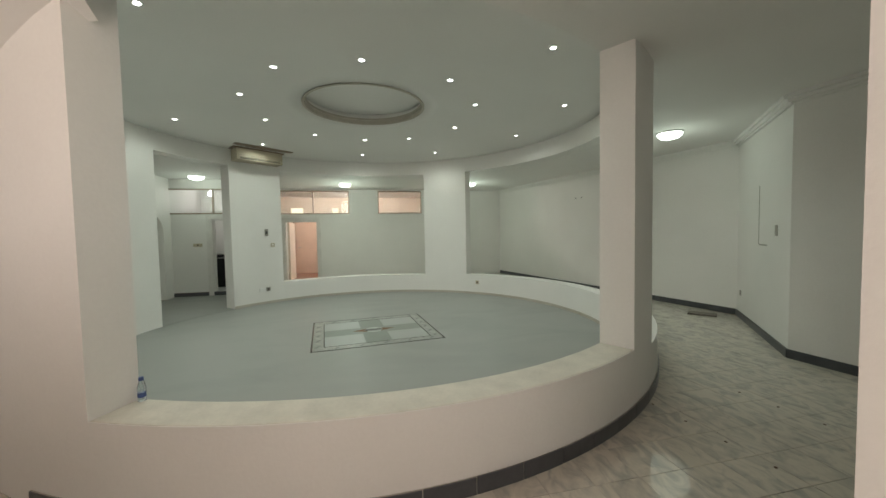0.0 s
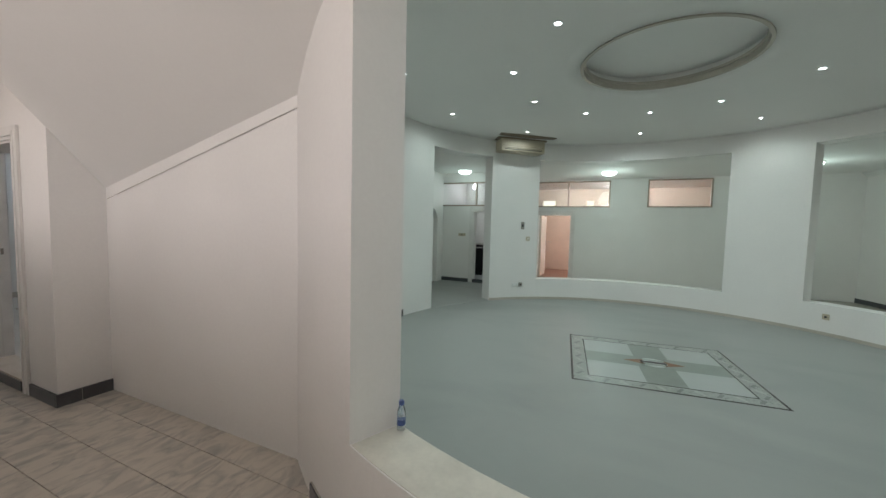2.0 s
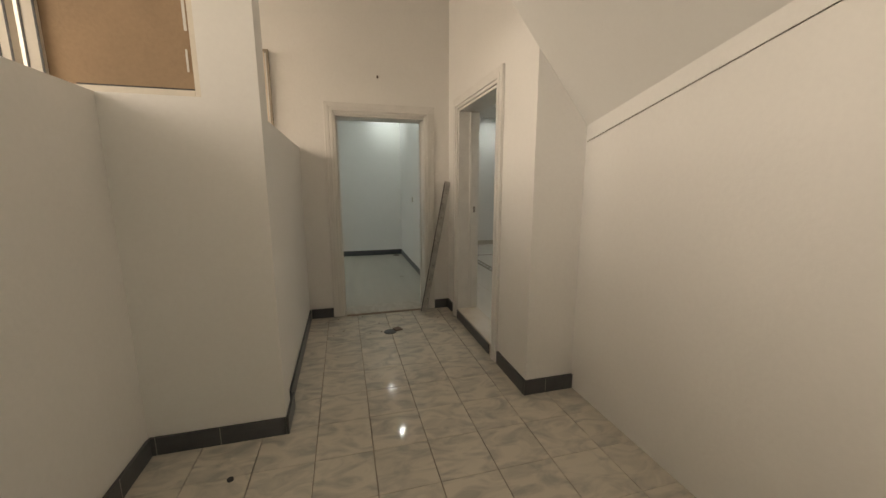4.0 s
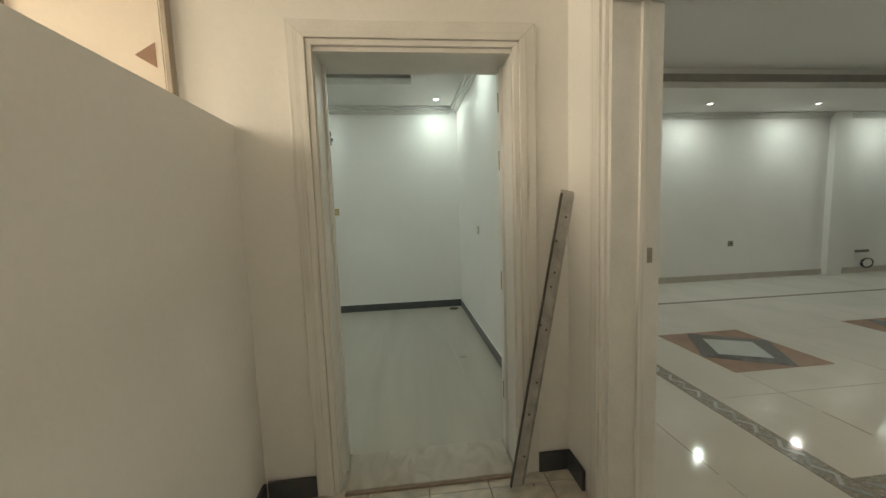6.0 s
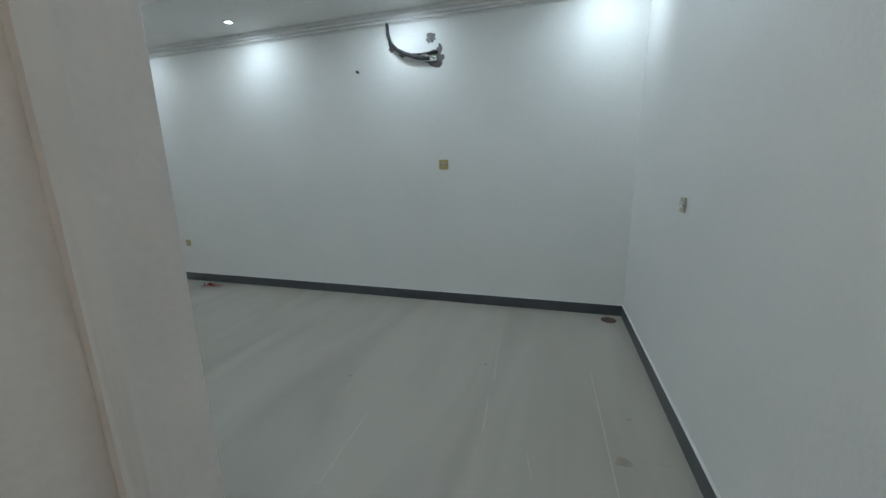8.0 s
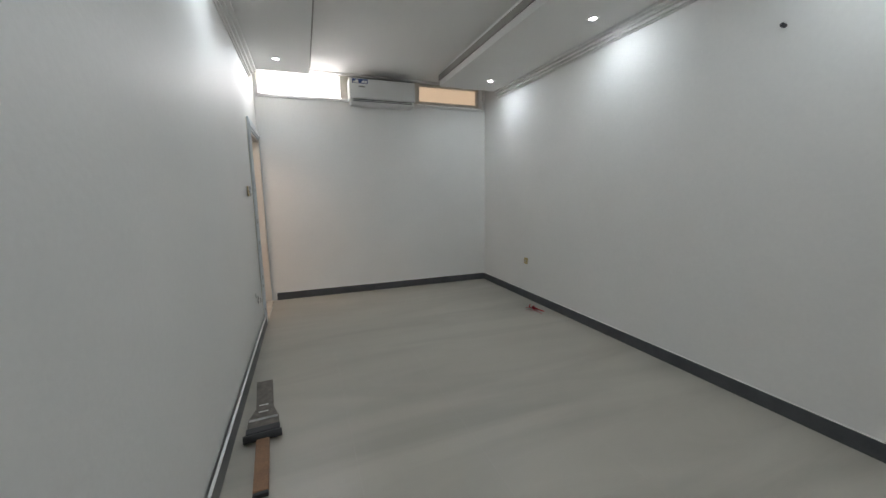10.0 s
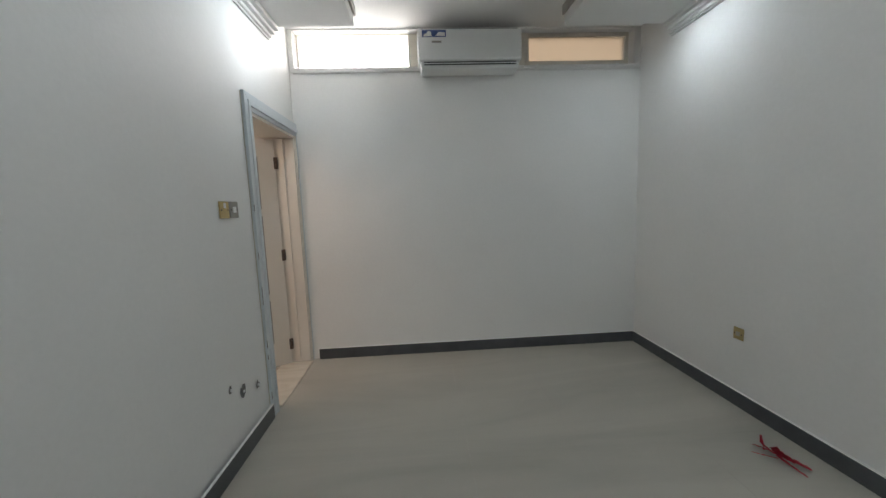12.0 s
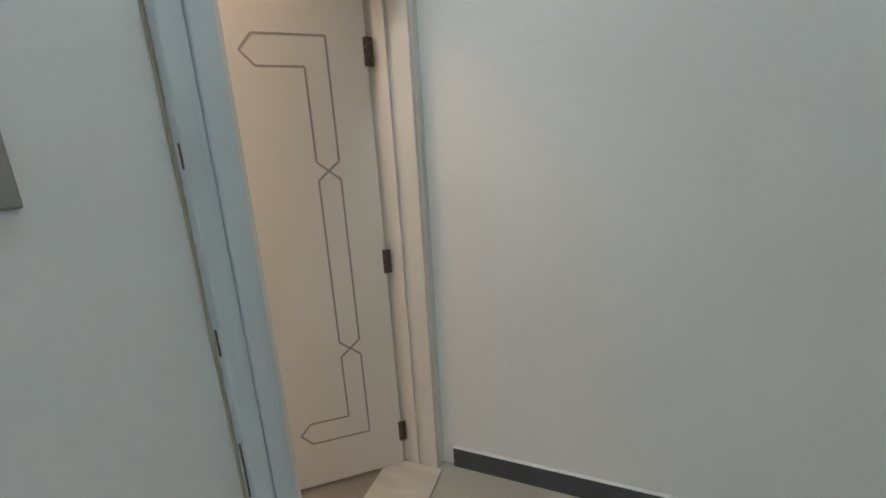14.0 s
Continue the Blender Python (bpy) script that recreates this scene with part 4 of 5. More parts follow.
wall_plate("intercom", ring_pose(36.9, 1.54, RI - 0.006), "dark grey intercom on the curved wall", "intercom", 0.075, 0.15, GREYMETAL, DARK, 0.04, 0.05, False)
wall_plate("light_switch", ring_pose(34.9, 1.27, RI - 0.006), "brass switch plate on the curved wall", "switch", 0.085, 0.085, OLDPLASTIC, WHITEPLASTIC)
wall_plate("power_socket", ring_pose(37.0, 0.31, RI - 0.006), "brown socket low on the curved wall", "socket", 0.085, 0.085, GREYMETAL, DARK)
wall_plate("blank_plate", ring_pose(39.0, 0.31, RI - 0.006), "white blank plate low on the curved wall", "plate", 0.14, 0.08, WHITEPLASTIC, WHITEPLASTIC)
wall_plate("power_socket", ring_pose(314.8, 0.28, RI - 0.006), "brown socket on the low parapet", "socket", 0.085, 0.085, OLDPLASTIC, DARK)
wall_plate("light_switch", pose(1.135, 10.453, 1.407), "yellowed switch plate on the white wall", "switch", 0.092, 0.092, BRASS, OLDPLASTIC, 0.045, 0.045)
wall_plate("power_socket", pose(-2.33, 10.453, 0.495), "brass socket low on the white wall", "socket", 0.075, 0.08, BRASS, OLDPLASTIC)
wall_plate("light_switch", pose(2.838, 9.16, 1.15, 0, 0, -90), "yellowed switch plate on the white wall", "switch", 0.072, 0.08, OLDPLASTIC, WHITEPLASTIC)
brass_switch = wall_plate("light_switch", pose(-2.215, 7.287, 1.43, 0, 0, 180), "brass switch plate with a white rocker", "switch", 0.094, 0.094, BRASS, WHITEPLASTIC, 0.022, 0.03)
wall_plate("light_switch", pose(-2.32, 7.287, 1.43, 0, 0, 180), "grey metal switch plate with a white rocker", "switch", 0.094, 0.094, GREYMETAL, WHITEPLASTIC, 0.034, 0.034)
for o in brass_switch.children_recursive:
    if o.name.startswith("rocker"):
        o.location.z = 0.024
sd = math.degrees(math.atan2(-3.77 + 5.25, 3.71 - 5.48))
wall_plate("light_switch", pose(4.058, -4.05, 1.42, 0, 0, sd + 180), "grey switch on the corridor wall", "switch", 0.08, 0.13, GREYMETAL, DARK)
wall_plate("power_socket", pose(5.295, -5.083, 0.41, 0, 0, sd + 180), "grey socket low on the corridor wall", "socket", 0.08, 0.08, GREYMETAL, DARK)
wall_plate("light_switch", pose(10.698, 4.83, 1.27, 0, 0, -90), "wide brown switch plate beside the kitchen door", "switch", 0.2, 0.08, OLDPLASTIC, DARK)
wall_plate("power_socket", pose(7.72, 11.098, 0.64), "brown socket on the side room wall", "socket", 0.1, 0.1, GREYMETAL, DARK)
con = thing("wall_conduit", pose(4.6, -4.508, 0, 0, 0, sd + 180), "thin grey conduit bent in an L on the wall", "conduit")
part("upright", boxes((-0.012, -0.014, 1.23, 0.012, -0.002, 2.03), bevel=0.003), GREYMETAL, con)
part("foot", boxes((-0.36, -0.013, 1.215, -0.014, -0.003, 1.232), bevel=0.002), GREYMETAL, con)

# ---- hall: air conditioner, bottle, inlay ----
ac = thing("ducted_unit", Matrix.Translation((CX + 3.36 * math.cos(radians(40)), CY + 3.36 * math.sin(radians(40)), 2.98)) @ Matrix.Rotation(radians(-50), 4, 'Z'), "yellowed wall air conditioner in a ceiling slot", "air conditioner")
part("body", boxes((-0.47, -0.1, 0.0, 0.47, 0.17, 0.235), bevel=0.015), OLDPLASTIC, ac)
part("front_seam", boxes((-0.46, -0.1035, 0.1, 0.46, -0.1005, 0.104)), DUSTYWOOD, ac)
part("slot", boxes((-0.4, -0.106, 0.03, 0.4, -0.1015, 0.065)), DARK, ac, "dark air outlet")
part("louver", boxes((-0.4, -0.112, 0.045, 0.4, -0.107, 0.055)), OLDPLASTIC, ac)
# flat plate; the dark of the open slot is put into its colour
part("ceiling_plate", boxes((-0.56, -0.28, 0.272, 0.62, 0.15, 0.285)), DUSTYWOOD, ac, "dull brown plate in place of the dark ceiling slot")
part("bracket", boxes((-0.52, -0.08, 0.236, 0.52, 0.15, 0.271)), DUSTYWOOD, ac)

bt = thing("water_bottle", pose(CX + 3.63 * math.cos(radians(158.9)), CY + 3.63 * math.sin(radians(158.9)), 0.53), "clear plastic water bottle with a blue cap", "bottle")
bt.location = (2.995, 2.11, 0.531)
bt.scale = (0.9, 0.9, 0.9)
part("body", turned([(0.001, 0), (0.021, 0.002), (0.023, 0.01), (0.023, 0.09), (0.02, 0.105), (0.013, 0.13), (0.012, 0.142)], 16), BOTTLE, bt, smooth=True)
part("paper_label", turned([(0.0235, 0.03), (0.0235, 0.06)], 16), BLUEPRINT, bt, "blue and white printed label")
part("cap", turned([(0.0145, 0.136), (0.0145, 0.155), (0.012, 0.158)], 14), BLUEPRINT, bt, "dark blue cap")

med = thing("floor_inlay", pose(6.23, 0.716, 0.003, 0, 0, 5.8), "square stone inlay of grey and white pieces in the hall floor", "floor inlay", kind="structure")
MX, MY = 0.81, 0.89
PALEMOSAIC = mat("pale_mosaic", (0.4, 0.41, 0.39), 0.4, 0.2, 40, 0.05, 130)
DIMMOSAIC = mat("dim_mosaic", (0.17, 0.185, 0.17), 0.4, 0.2, 40, 0.05, 130)
MOSAIC = mat("mosaic_border", (0.275, 0.29, 0.27), 0.3, 0.35, 45, 0.05, 130)


def slab(x0, y0, x1, y1, z0, z1):
    return boxes((x0, y0, z0, x1, y1, z1))


for sx in (-1, 1):
    part("border_line", slab(sx * MX, -MY, sx * (MX - 0.02), MY, 0, 0.003), DARKSTONE, med)
    part("border_line", slab(-MX + 0.02, sx * MY, MX - 0.02, sx * (MY - 0.02), 0, 0.003), DARKSTONE, med)
    part("border_band", slab(sx * (MX - 0.021), -MY + 0.021, sx * (MX - 0.16), MY - 0.021, 0, 0.003), MOSAIC, med)
    part("border_band", slab(-MX + 0.161, sx * (MY - 0.021), MX - 0.161, sx * (MY - 0.16), 0, 0.003), MOSAIC, med)
    part("inner_line", slab(sx * (MX - 0.161), -MY + 0.161, sx * (MX - 0.175), MY - 0.161, 0, 0.0032), DARKSTONE, med)
    part("inner_line", slab(-MX + 0.176, sx * (MY - 0.161), MX - 0.176, sx * (MY - 0.175), 0, 0.0032), DARKSTONE, med)
    for sy in (-1, 1):
        part("white_tile", slab(sx * (MX - 0.176), sy * (MY - 0.176), sx * 0.17, sy * 0.18, 0, 0.003), INLAYWHITE, med)
    part("grey_arm", slab(-0.169, sx * (MY - 0.176), 0.169, sx * 0.18, 0, 0.003), GREYSTONE, med)
    part("grey_arm", slab(sx * (MX - 0.176), -0.179, sx * 0.17, 0.179, 0, 0.003), GREYSTONE, med)
    part("brown_tip", prism([(-0.085, sx * 0.1), (0.085, sx * 0.1), (0.0, sx * 0.31)], 0.0032, 0.0045), BROWNSTONE, med)
part("middle", slab(-0.169, -0.179, 0.169, 0.179, 0, 0.003), GREYSTONE, med)
part("disc", turned([(0.14, 0.0032), (0.14, 0.0045)], 24), WHITESTONE, med)
part("disc_band", slab(-0.03, -0.12, 0.03, 0.12, 0.005, 0.006), DARKSTONE, med)
part("disc_band", slab(0.06, -0.1, 0.085, 0.1, 0.005, 0.006), GREYSTONE, med)
part("disc_band", slab(-0.085, -0.1, -0.06, 0.1, 0.005, 0.006), GREYSTONE, med)
for k in range(10):
    for sx in (-1, 1):
        a = radians(35 * (1 if k % 2 else -1))
        part("border_motif", boxes((-0.05, -0.016, 0.0031, 0.05, 0.016, 0.0042)), PALEMOSAIC if k % 2 else DIMMOSAIC, med).matrix_local = Matrix.Translation((sx * (MX - 0.09), -0.72 + 0.16 * k, 0)) @ Matrix.Rotation(a, 4, 'Z')
        part("border_motif", boxes((-0.05, -0.016, 0.0031, 0.05, 0.016, 0.0042)), PALEMOSAIC if k % 2 else DIMMOSAIC, med).matrix_local = Matrix.Translation((-0.6 + 0.133 * k, sx * (MY - 0.09), 0)) @ Matrix.Rotation(a, 4, 'Z')

# brown stair foot at the base of the curved wall
wd = thing("stair_foot", pose(CX + 3.46 * math.cos(radians(89)), CY + 3.46 * math.sin(radians(89)), 0.003, 0, 0, 0), "dark brown wedge at the foot of the curved wall", "wedge")
part("wedge", prism([(-0.3, 0.06), (-0.3, -0.06), (0.33, 0.06)], 0, 0.11), DARKWOOD, wd)

# ---- side room floor inlay ----
for n, (x, y) in enumerate(((5.06, 8.28), (7.25, 8.3))):
    ob = thing("floor_diamond", pose(x, y, 0.001), "square of brown, black and white marble pieces", "floor inlay", "inlays of the side room", "structure")
    q = 0.45
    part("brown_ground", slab(-q, -q, q, q, 0, 0.002), BROWNSTONE, ob)
    part("black_diamond", prism([(-q, -0.12), (0.12, -q), (q, 0.12), (-0.12, q)], 0.0022, 0.0035), DARKSTONE, ob)
    part("white_middle", prism([(-0.27, -0.1), (0.1, -0.27), (0.27, 0.1), (-0.1, 0.27)], 0.004, 0.005), WHITESTONE, ob)
MOSAIC_DARK = mat("brown_mosaic", (0.27, 0.24, 0.2), 0.25, 0.5, 60, 0.05, 140)
band = tagged(finish("floor_border", boxes((4.0, 6.6, 0.001, 4.13, 9.9, 0.003), (4.131, 6.6, 0.001, 11.5, 6.73, 0.003), (4.131, 9.83, 0.001, 11.5, 9.9, 0.003)), MOSAIC_DARK), "mosaic border strip in the marble floor", "floor inlay", kind="structure")
for k in range(46):
    part("border_motif", boxes((-0.045, -0.01, 0.0032, 0.045, 0.01, 0.0042)), GREYSTONE if k % 3 == 0 else PALEMOSAIC, band).matrix_local = Matrix.Translation((4.065, 6.66 + 0.07 * k, 0)) @ Matrix.Rotation(radians(50 if k % 2 else -50), 4, 'Z')
for k in range(40):
    part("border_motif", boxes((-0.045, -0.01, 0.0032, 0.045, 0.01, 0.0042)), GREYSTONE if k % 3 == 0 else PALEMOSAIC, band).matrix_local = Matrix.Translation((4.2 + 0.07 * k, 6.665, 0)) @ Matrix.Rotation(radians(40 if k % 2 else -40), 4, 'Z')

# ---- corridor things ----
# darker copy of the bar's steel: shade on one flange, put into the colour
SHADEDSTEEL = mat("shaded_steel", (0.1, 0.095, 0.09), 0.6, 0.3, 20, 0.1, 90, 0.4)
pole = thing("steel_angle", pose(2.527, 6.93, 0.004), "worn galvanised angle bar leaning beside a doorway", "metal bar")
pd = Vector((0.29, 0.055, 1.425))
pm = Vector((0, 0, 1)).rotation_difference(pd.normalized()).to_matrix().to_4x4()
part("flange", boxes((-0.026, -0.004, 0, 0.034, 0.0, pd.length), bevel=0.001), GALV, pole, "pale galvanised face with screw holes").matrix_local = pm
part("lip", boxes((0.0345, -0.016, 0.02, 0.038, 0.0, pd.length), bevel=0.001), GALV, pole).matrix_local = pm
part("flange", boxes((-0.028, -0.028, 0, -0.024, -0.0045, pd.length - 0.02), bevel=0.001), SHADEDSTEEL, pole, "flange painted dark as the bar's shaded side").matrix_local = pm
for u, h in ((0.02, 1.33), (-0.006, 1.21), (0.012, 1.06), (0.006, 0.99), (-0.012, 0.8), (0.02, 0.78), (0.018, 0.52), (0.008, 0.36), (0.02, 0.15)):
    part("screw_hole", turned([(0.006, 0), (0.005, 0.002)], 8), RUST, pole).matrix_local = pm @ pose(u, -0.0045, h, 90)

dr = thing("floor_drain", pose(2.1, 6.45, 0.001, 0, 0, 20), "open dark floor drain with a loose cover", "drain")
part("hole", turned([(0.06, 0), (0.058, 0.003)], 18), DARK, dr)
part("cover", boxes((0.05, -0.03, 0.002, 0.12, 0.05, 0.012), bevel=0.003), RUST, dr)
sp = thing("bottle_cap", pose(1.137, 4.851, 0.001), "small dark cap lying on the tiles", "cap")
part("rim", turned([(0.015, 0), (0.015, 0.008), (0.012, 0.01)], 12), DARK, sp)
bx = thing("floor_box", pose(5.63, -4.72, 0.0, 0, 0, 38), "flat brown cardboard piece on the floor", "cardboard")
part("sheet", boxes((-0.2, -0.1, 0.001, 0.2, 0.1, 0.03), bevel=0.004), BRISTLE, bx)
dots = bmesh.new()
rng = random.Random(4)
for k in range(24):
    if k < 8:
        x, y, r = 3.15 - 0.29 * (k % 4), -1.5 - 0.03 * (k % 4) - 0.9 * (k // 4), 0.008
    else:
        x, y, r = rng.uniform(1.5, 2.75), rng.uniform(6.35, 6.95), rng.uniform(0.003, 0.007)
    bmesh.ops.create_cube(dots, size=1, matrix=pose(x, y, r * 0.3, 0, 0, rng.uniform(0, 90)) @ Matrix.Diagonal((r * 2, r * rng.uniform(0.8, 2), r * 0.6, 1)))
tagged(finish("debris", dots, RUST), "small dark crumbs of dirt on the tiles", "debris", kind="stuff")
nl = thing("nail", pose(2.104, 7.029, 2.45), "small dark nail above the doorway", "nail")
part("shank", tube([(0, 0, 0), (0, -0.03, 0.004)], 0.008), RUST, nl)

for x, y in ((9.107, -4.562), (8.914, -4.598)):
    nl = thing("nail", pose(x, y, 2.28, 0, 0, 190.7), "small dark nail in the corridor wall", "nail")
    part("shank", tube([(0, 0, 0), (0, -0.03, 0.003)], 0.01), DARK, nl)

# ---- room things ----
rc = thing("air_conditioner", pose(-3.31, 8.41, 2.553, 0, 0, 0), "white wall air conditioner under the ceiling", "air conditioner")
part("body", boxes((-0.21, 0, 0.06, 0.0, 0.88, 0.315), bevel=0.018), WHITEPLASTIC, rc)
part("lower_flap", boxes((-0.21, 0.02, 0.0, -0.02, 0.86, 0.058), bevel=0.015), WHITEPLASTIC, rc)
part("slot", boxes((-0.0195, 0.05, 0.03, -0.014, 0.83, 0.056)), DARK, rc, "dark air outlet")
part("flap_line", boxes((-0.013, 0.05, 0.038, -0.01, 0.83, 0.046)), WHITEPLASTIC, rc)
part("sticker", boxes((0.001, 0.04, 0.245, 0.002, 0.24, 0.3)), BLUEPRINT, rc, "blue advertising sticker")
part("sticker_dot", turned([(0.02, 0), (0.02, 0.0008)], 12), WHITEPLASTIC, rc).matrix_local = pose(0.0022, 0.1, 0.272, 0, 90)
part("sticker_wave", prism([(0.05, 0.25), (0.13, 0.25), (0.1, 0.275), (0.06, 0.27)], 0.0021, 0.0028), TORN, rc, "white wave on the sticker").matrix_local = Matrix(((0, 0, 1, 0), (1, 0, 0, 0), (0, 1, 0, 0), (0, 0, 0, 1)))
part("sticker_wave", prism([(0.15, 0.255), (0.23, 0.25), (0.23, 0.28), (0.18, 0.285)], 0.0021, 0.0028), WHITEPLASTIC, rc, "pale wave on the sticker").matrix_local = Matrix(((0, 0, 1, 0), (1, 0, 0, 0), (0, 1, 0, 0), (0, 0, 0, 1)))
part("maker_mark", boxes((0.001, 0.12, 0.2, 0.0018, 0.2, 0.216)), GREYMETAL, rc, "grey maker's mark bar")
part("top_grille", boxes((-0.2, 0.03, 0.3155, -0.03, 0.85, 0.325)), DARK, rc)
pp = thing("wall_pipe", pose(-3.49, 9.35, 2.62), "thin white pipe along the window ledge", "pipe")
part("pipe", tube([(0, 0, 0.0), (0, 0.55, 0.0), (0, 1.0, -0.005), (0.0, 1.06, 0.02), (0.0, 1.085, 0.16)], 0.011), TRIM, pp)
for y in (0.12, 0.85):
    part("clip", boxes((-0.014, y, -0.016, 0.014, y + 0.02, 0.016), bevel=0.002), TRIM, pp)

# broken plaster with cables
brk = thing("wall_damage", pose(0, 10.452, 0), "broken plaster with loose black cables", "wall damage", kind="structure")


def rough_patch(cx, cz, w, h, seed, n=18):
    rr = random.Random(seed)
    bm = bmesh.new()
    vs = []
    for k in range(n):
        a = 2 * math.pi * k / n
        q = rr.uniform(0.6, 1.1)
        vs.append((cx + w / 2 * q * math.cos(a), cz + h / 2 * q * math.sin(a)))
    lo = [bm.verts.new((x, 0.0, z)) for x, z in vs]
    hi = [bm.verts.new((x + rr.uniform(-.004, .004), -0.003, z)) for x, z in vs]
    mid = bm.verts.new((cx, -0.0015, cz))
    for k in range(n):
        bm.faces.new((lo[k], lo[(k + 1) % n], hi[(k + 1) % n], hi[k]))
        bm.faces.new((hi[k], hi[(k + 1) % n], mid))
    return bm


part("patch", rough_patch(1.033, 2.547, 0.1, 0.1, 1), PLASTER, brk)
part("patch", rough_patch(1.06, 2.365, 0.19, 0.16, 2), PLASTER, brk)
part("patch", rough_patch(1.115, 2.43, 0.05, 0.12, 5), PLASTER, brk)
part("patch", rough_patch(0.64, 2.5, 0.07, 0.1, 3), PLASTER, brk)
part("patch", rough_patch(0.76, 2.43, 0.14, 0.06, 7), PLASTER, brk)
part("cable", tube([(0.605, -0.012, 2.72), (0.612, -0.015, 2.62), (0.64, -0.018, 2.53), (0.72, -0.03, 2.455), (0.83, -0.035, 2.41), (0.95, -0.03, 2.405), (1.1, -0.015, 2.42)], 0.015, 7), WIRE, brk, smooth=True)
part("cable", tube([(0.635, -0.022, 2.54), (0.7, -0.03, 2.47), (0.79, -0.045, 2.425), (0.9, -0.04, 2.385), (1.03, -0.02, 2.365)], 0.018, 7), WIRE, brk, smooth=True)
part("cable", tube([(0.9, -0.03, 2.395), (0.99, -0.04, 2.40), (1.08, -0.03, 2.36)], 0.007, 6), GREYMETAL, brk, smooth=True)
part("terminal_block", boxes((0.985, -0.03, 2.345, 1.085, -0.006, 2.385), bevel=0.003), WHITEPLASTIC, brk)
nl = thing("nail", pose(0.267, 10.453, 2.315), "small dark nail in the white wall", "nail")
part("shank", tube([(0, 0, 0), (0, -0.03, 0.003)], 0.012), DARK, nl)
for k, (x, z, w, h) in enumerate(((-2.09, 0.44, 0.03, 0.05), (-2.225, 0.365, 0.07, 0.1), (-2.405, 0.315, 0.05, 0.05))):
    sc = thing("wall_scar", pose(x, 7.286, z, 0, 0, 180), "grey chipped hole in the plaster", "wall damage", "scars beside the door", "structure")
    part("patch", rough_patch(0, 0, w, h, 20 + k, 12), PLASTER, sc)
    part("plug", turned([(0.009, 0), (0.008, 0.005)], 10), WHITEPLASTIC, sc).matrix_local = pose(0, -0.004, 0, 90)

dr = thing("floor_drain", pose(2.7, 10.31, 0.001), "round brown floor drain in the corner", "drain")
part("ring", turned([(0.065, 0), (0.065, 0.003), (0.05, 0.004)], 20), RUST, dr)
part("grate", turned([(0.049, 0.001), (0.048, 0.003)], 16), DARK, dr)

br = thing("scrub_brush", pose(-1.13, 7.42, 0.002, 0, 0, 4), "dusty scraper with a short brown wooden handle", "scraper")
part("head", prism([(0, -0.055), (0.38, -0.045), (0.5, -0.085), (0.62, -0.085), (0.62, 0.085), (0.5, 0.085), (0.38, 0.055), (0, 0.05)], 0, 0.03), BRISTLE, br)
part("dark_band", boxes((0.6, -0.09, 0.0, 0.66, 0.09, 0.042), bevel=0.006), DARK, br)
part("handle", boxes((0.66, -0.035, 0.004, 1.12, 0.035, 0.03), bevel=0.008), WOOD, br)
part("clip", boxes((0.5, -0.08, 0.0305, 0.52, 0.08, 0.034)), GALV, br)
part("roller", tube([(0.69, -0.1, 0.03), (0.69, 0.1, 0.03)], 0.022, 10), DARK, br, "dark rubber roller", True)
part("handle_end", boxes((1.1205, -0.034, 0.005, 1.14, 0.034, 0.029), bevel=0.004), DARK, br)
# two white pieces stand in for glints of light on the head
for x in (0.34, 0.42):
    part("rivet", boxes((x, -0.03, 0.0305, x + 0.012, 0.025, 0.033), bevel=0.001), TORN, br)

def strip(points, width, curl, n=14):
    """A flat ribbon along a bent line, twisting a little on its way."""
    bm = bmesh.new()
    rows = []
    pts = [Vector(p) for p in points]
    for k in range(n + 1):
        u = k / n * (len(pts) - 1)
        i = min(int(u), len(pts) - 2)
        q = pts[i].lerp(pts[i + 1], u - i)
        d = (pts[i + 1] - pts[i]).normalized()
        side = Vector((-d.y, d.x, 0)).normalized()
        tw = curl * math.sin(k * 0.9)
        off = (side * math.cos(tw) + Vector((0, 0, 1)) * abs(math.sin(tw))) * width / 2 * (1 - 0.5 * (k / n) ** 3)
        rows.append((bm.verts.new(q - Vector((off.x, off.y, 0))), bm.verts.new(q + off)))
    for a, b in zip(rows, rows[1:]):
        bm.faces.new((a[0], a[1], b[1], b[0]))
    bmesh.ops.solidify(bm, geom=bm.faces[:], thickness=0.0012)
    return bm


rd = thing("red_ribbon", pose(-1.79, 10.22, 0.002), "crumpled red plastic ribbon on the floor", "ribbon")
rd.scale = (1.05, 1.05, 1.5)
for pts, w, curl in (
    ([(0, 0, 0.014), (-0.06, 0.0, 0.012), (-0.12, 0.02, 0.006), (-0.165, 0.055, 0.02)], 0.02, 0.5),
    ([(0.01, 0.005, 0.018), (-0.06, -0.02, 0.016), (-0.125, -0.025, 0.004)], 0.03, 0.7),
    ([(0, -0.01, 0.01), (-0.04, -0.05, 0.006), (-0.075, -0.085, 0.003)], 0.012, 0.3),
    ([(-0.03, -0.01, 0.02), (0.03, 0.03, 0.016), (0.085, 0.075, 0.005)], 0.026, 0.6),
    ([(-0.02, 0, 0.012), (0.05, 0.0, 0.01), (0.12, 0.015, 0.003)], 0.014, 0.4),
    ([(-0.05, 0.01, 0.024), (0.0, -0.015, 0.03), (0.05, 0.025, 0.016)], 0.034, 0.9),
):
    part("strand", strip(pts, w, curl), REDCLOTH, rd, smooth=True)

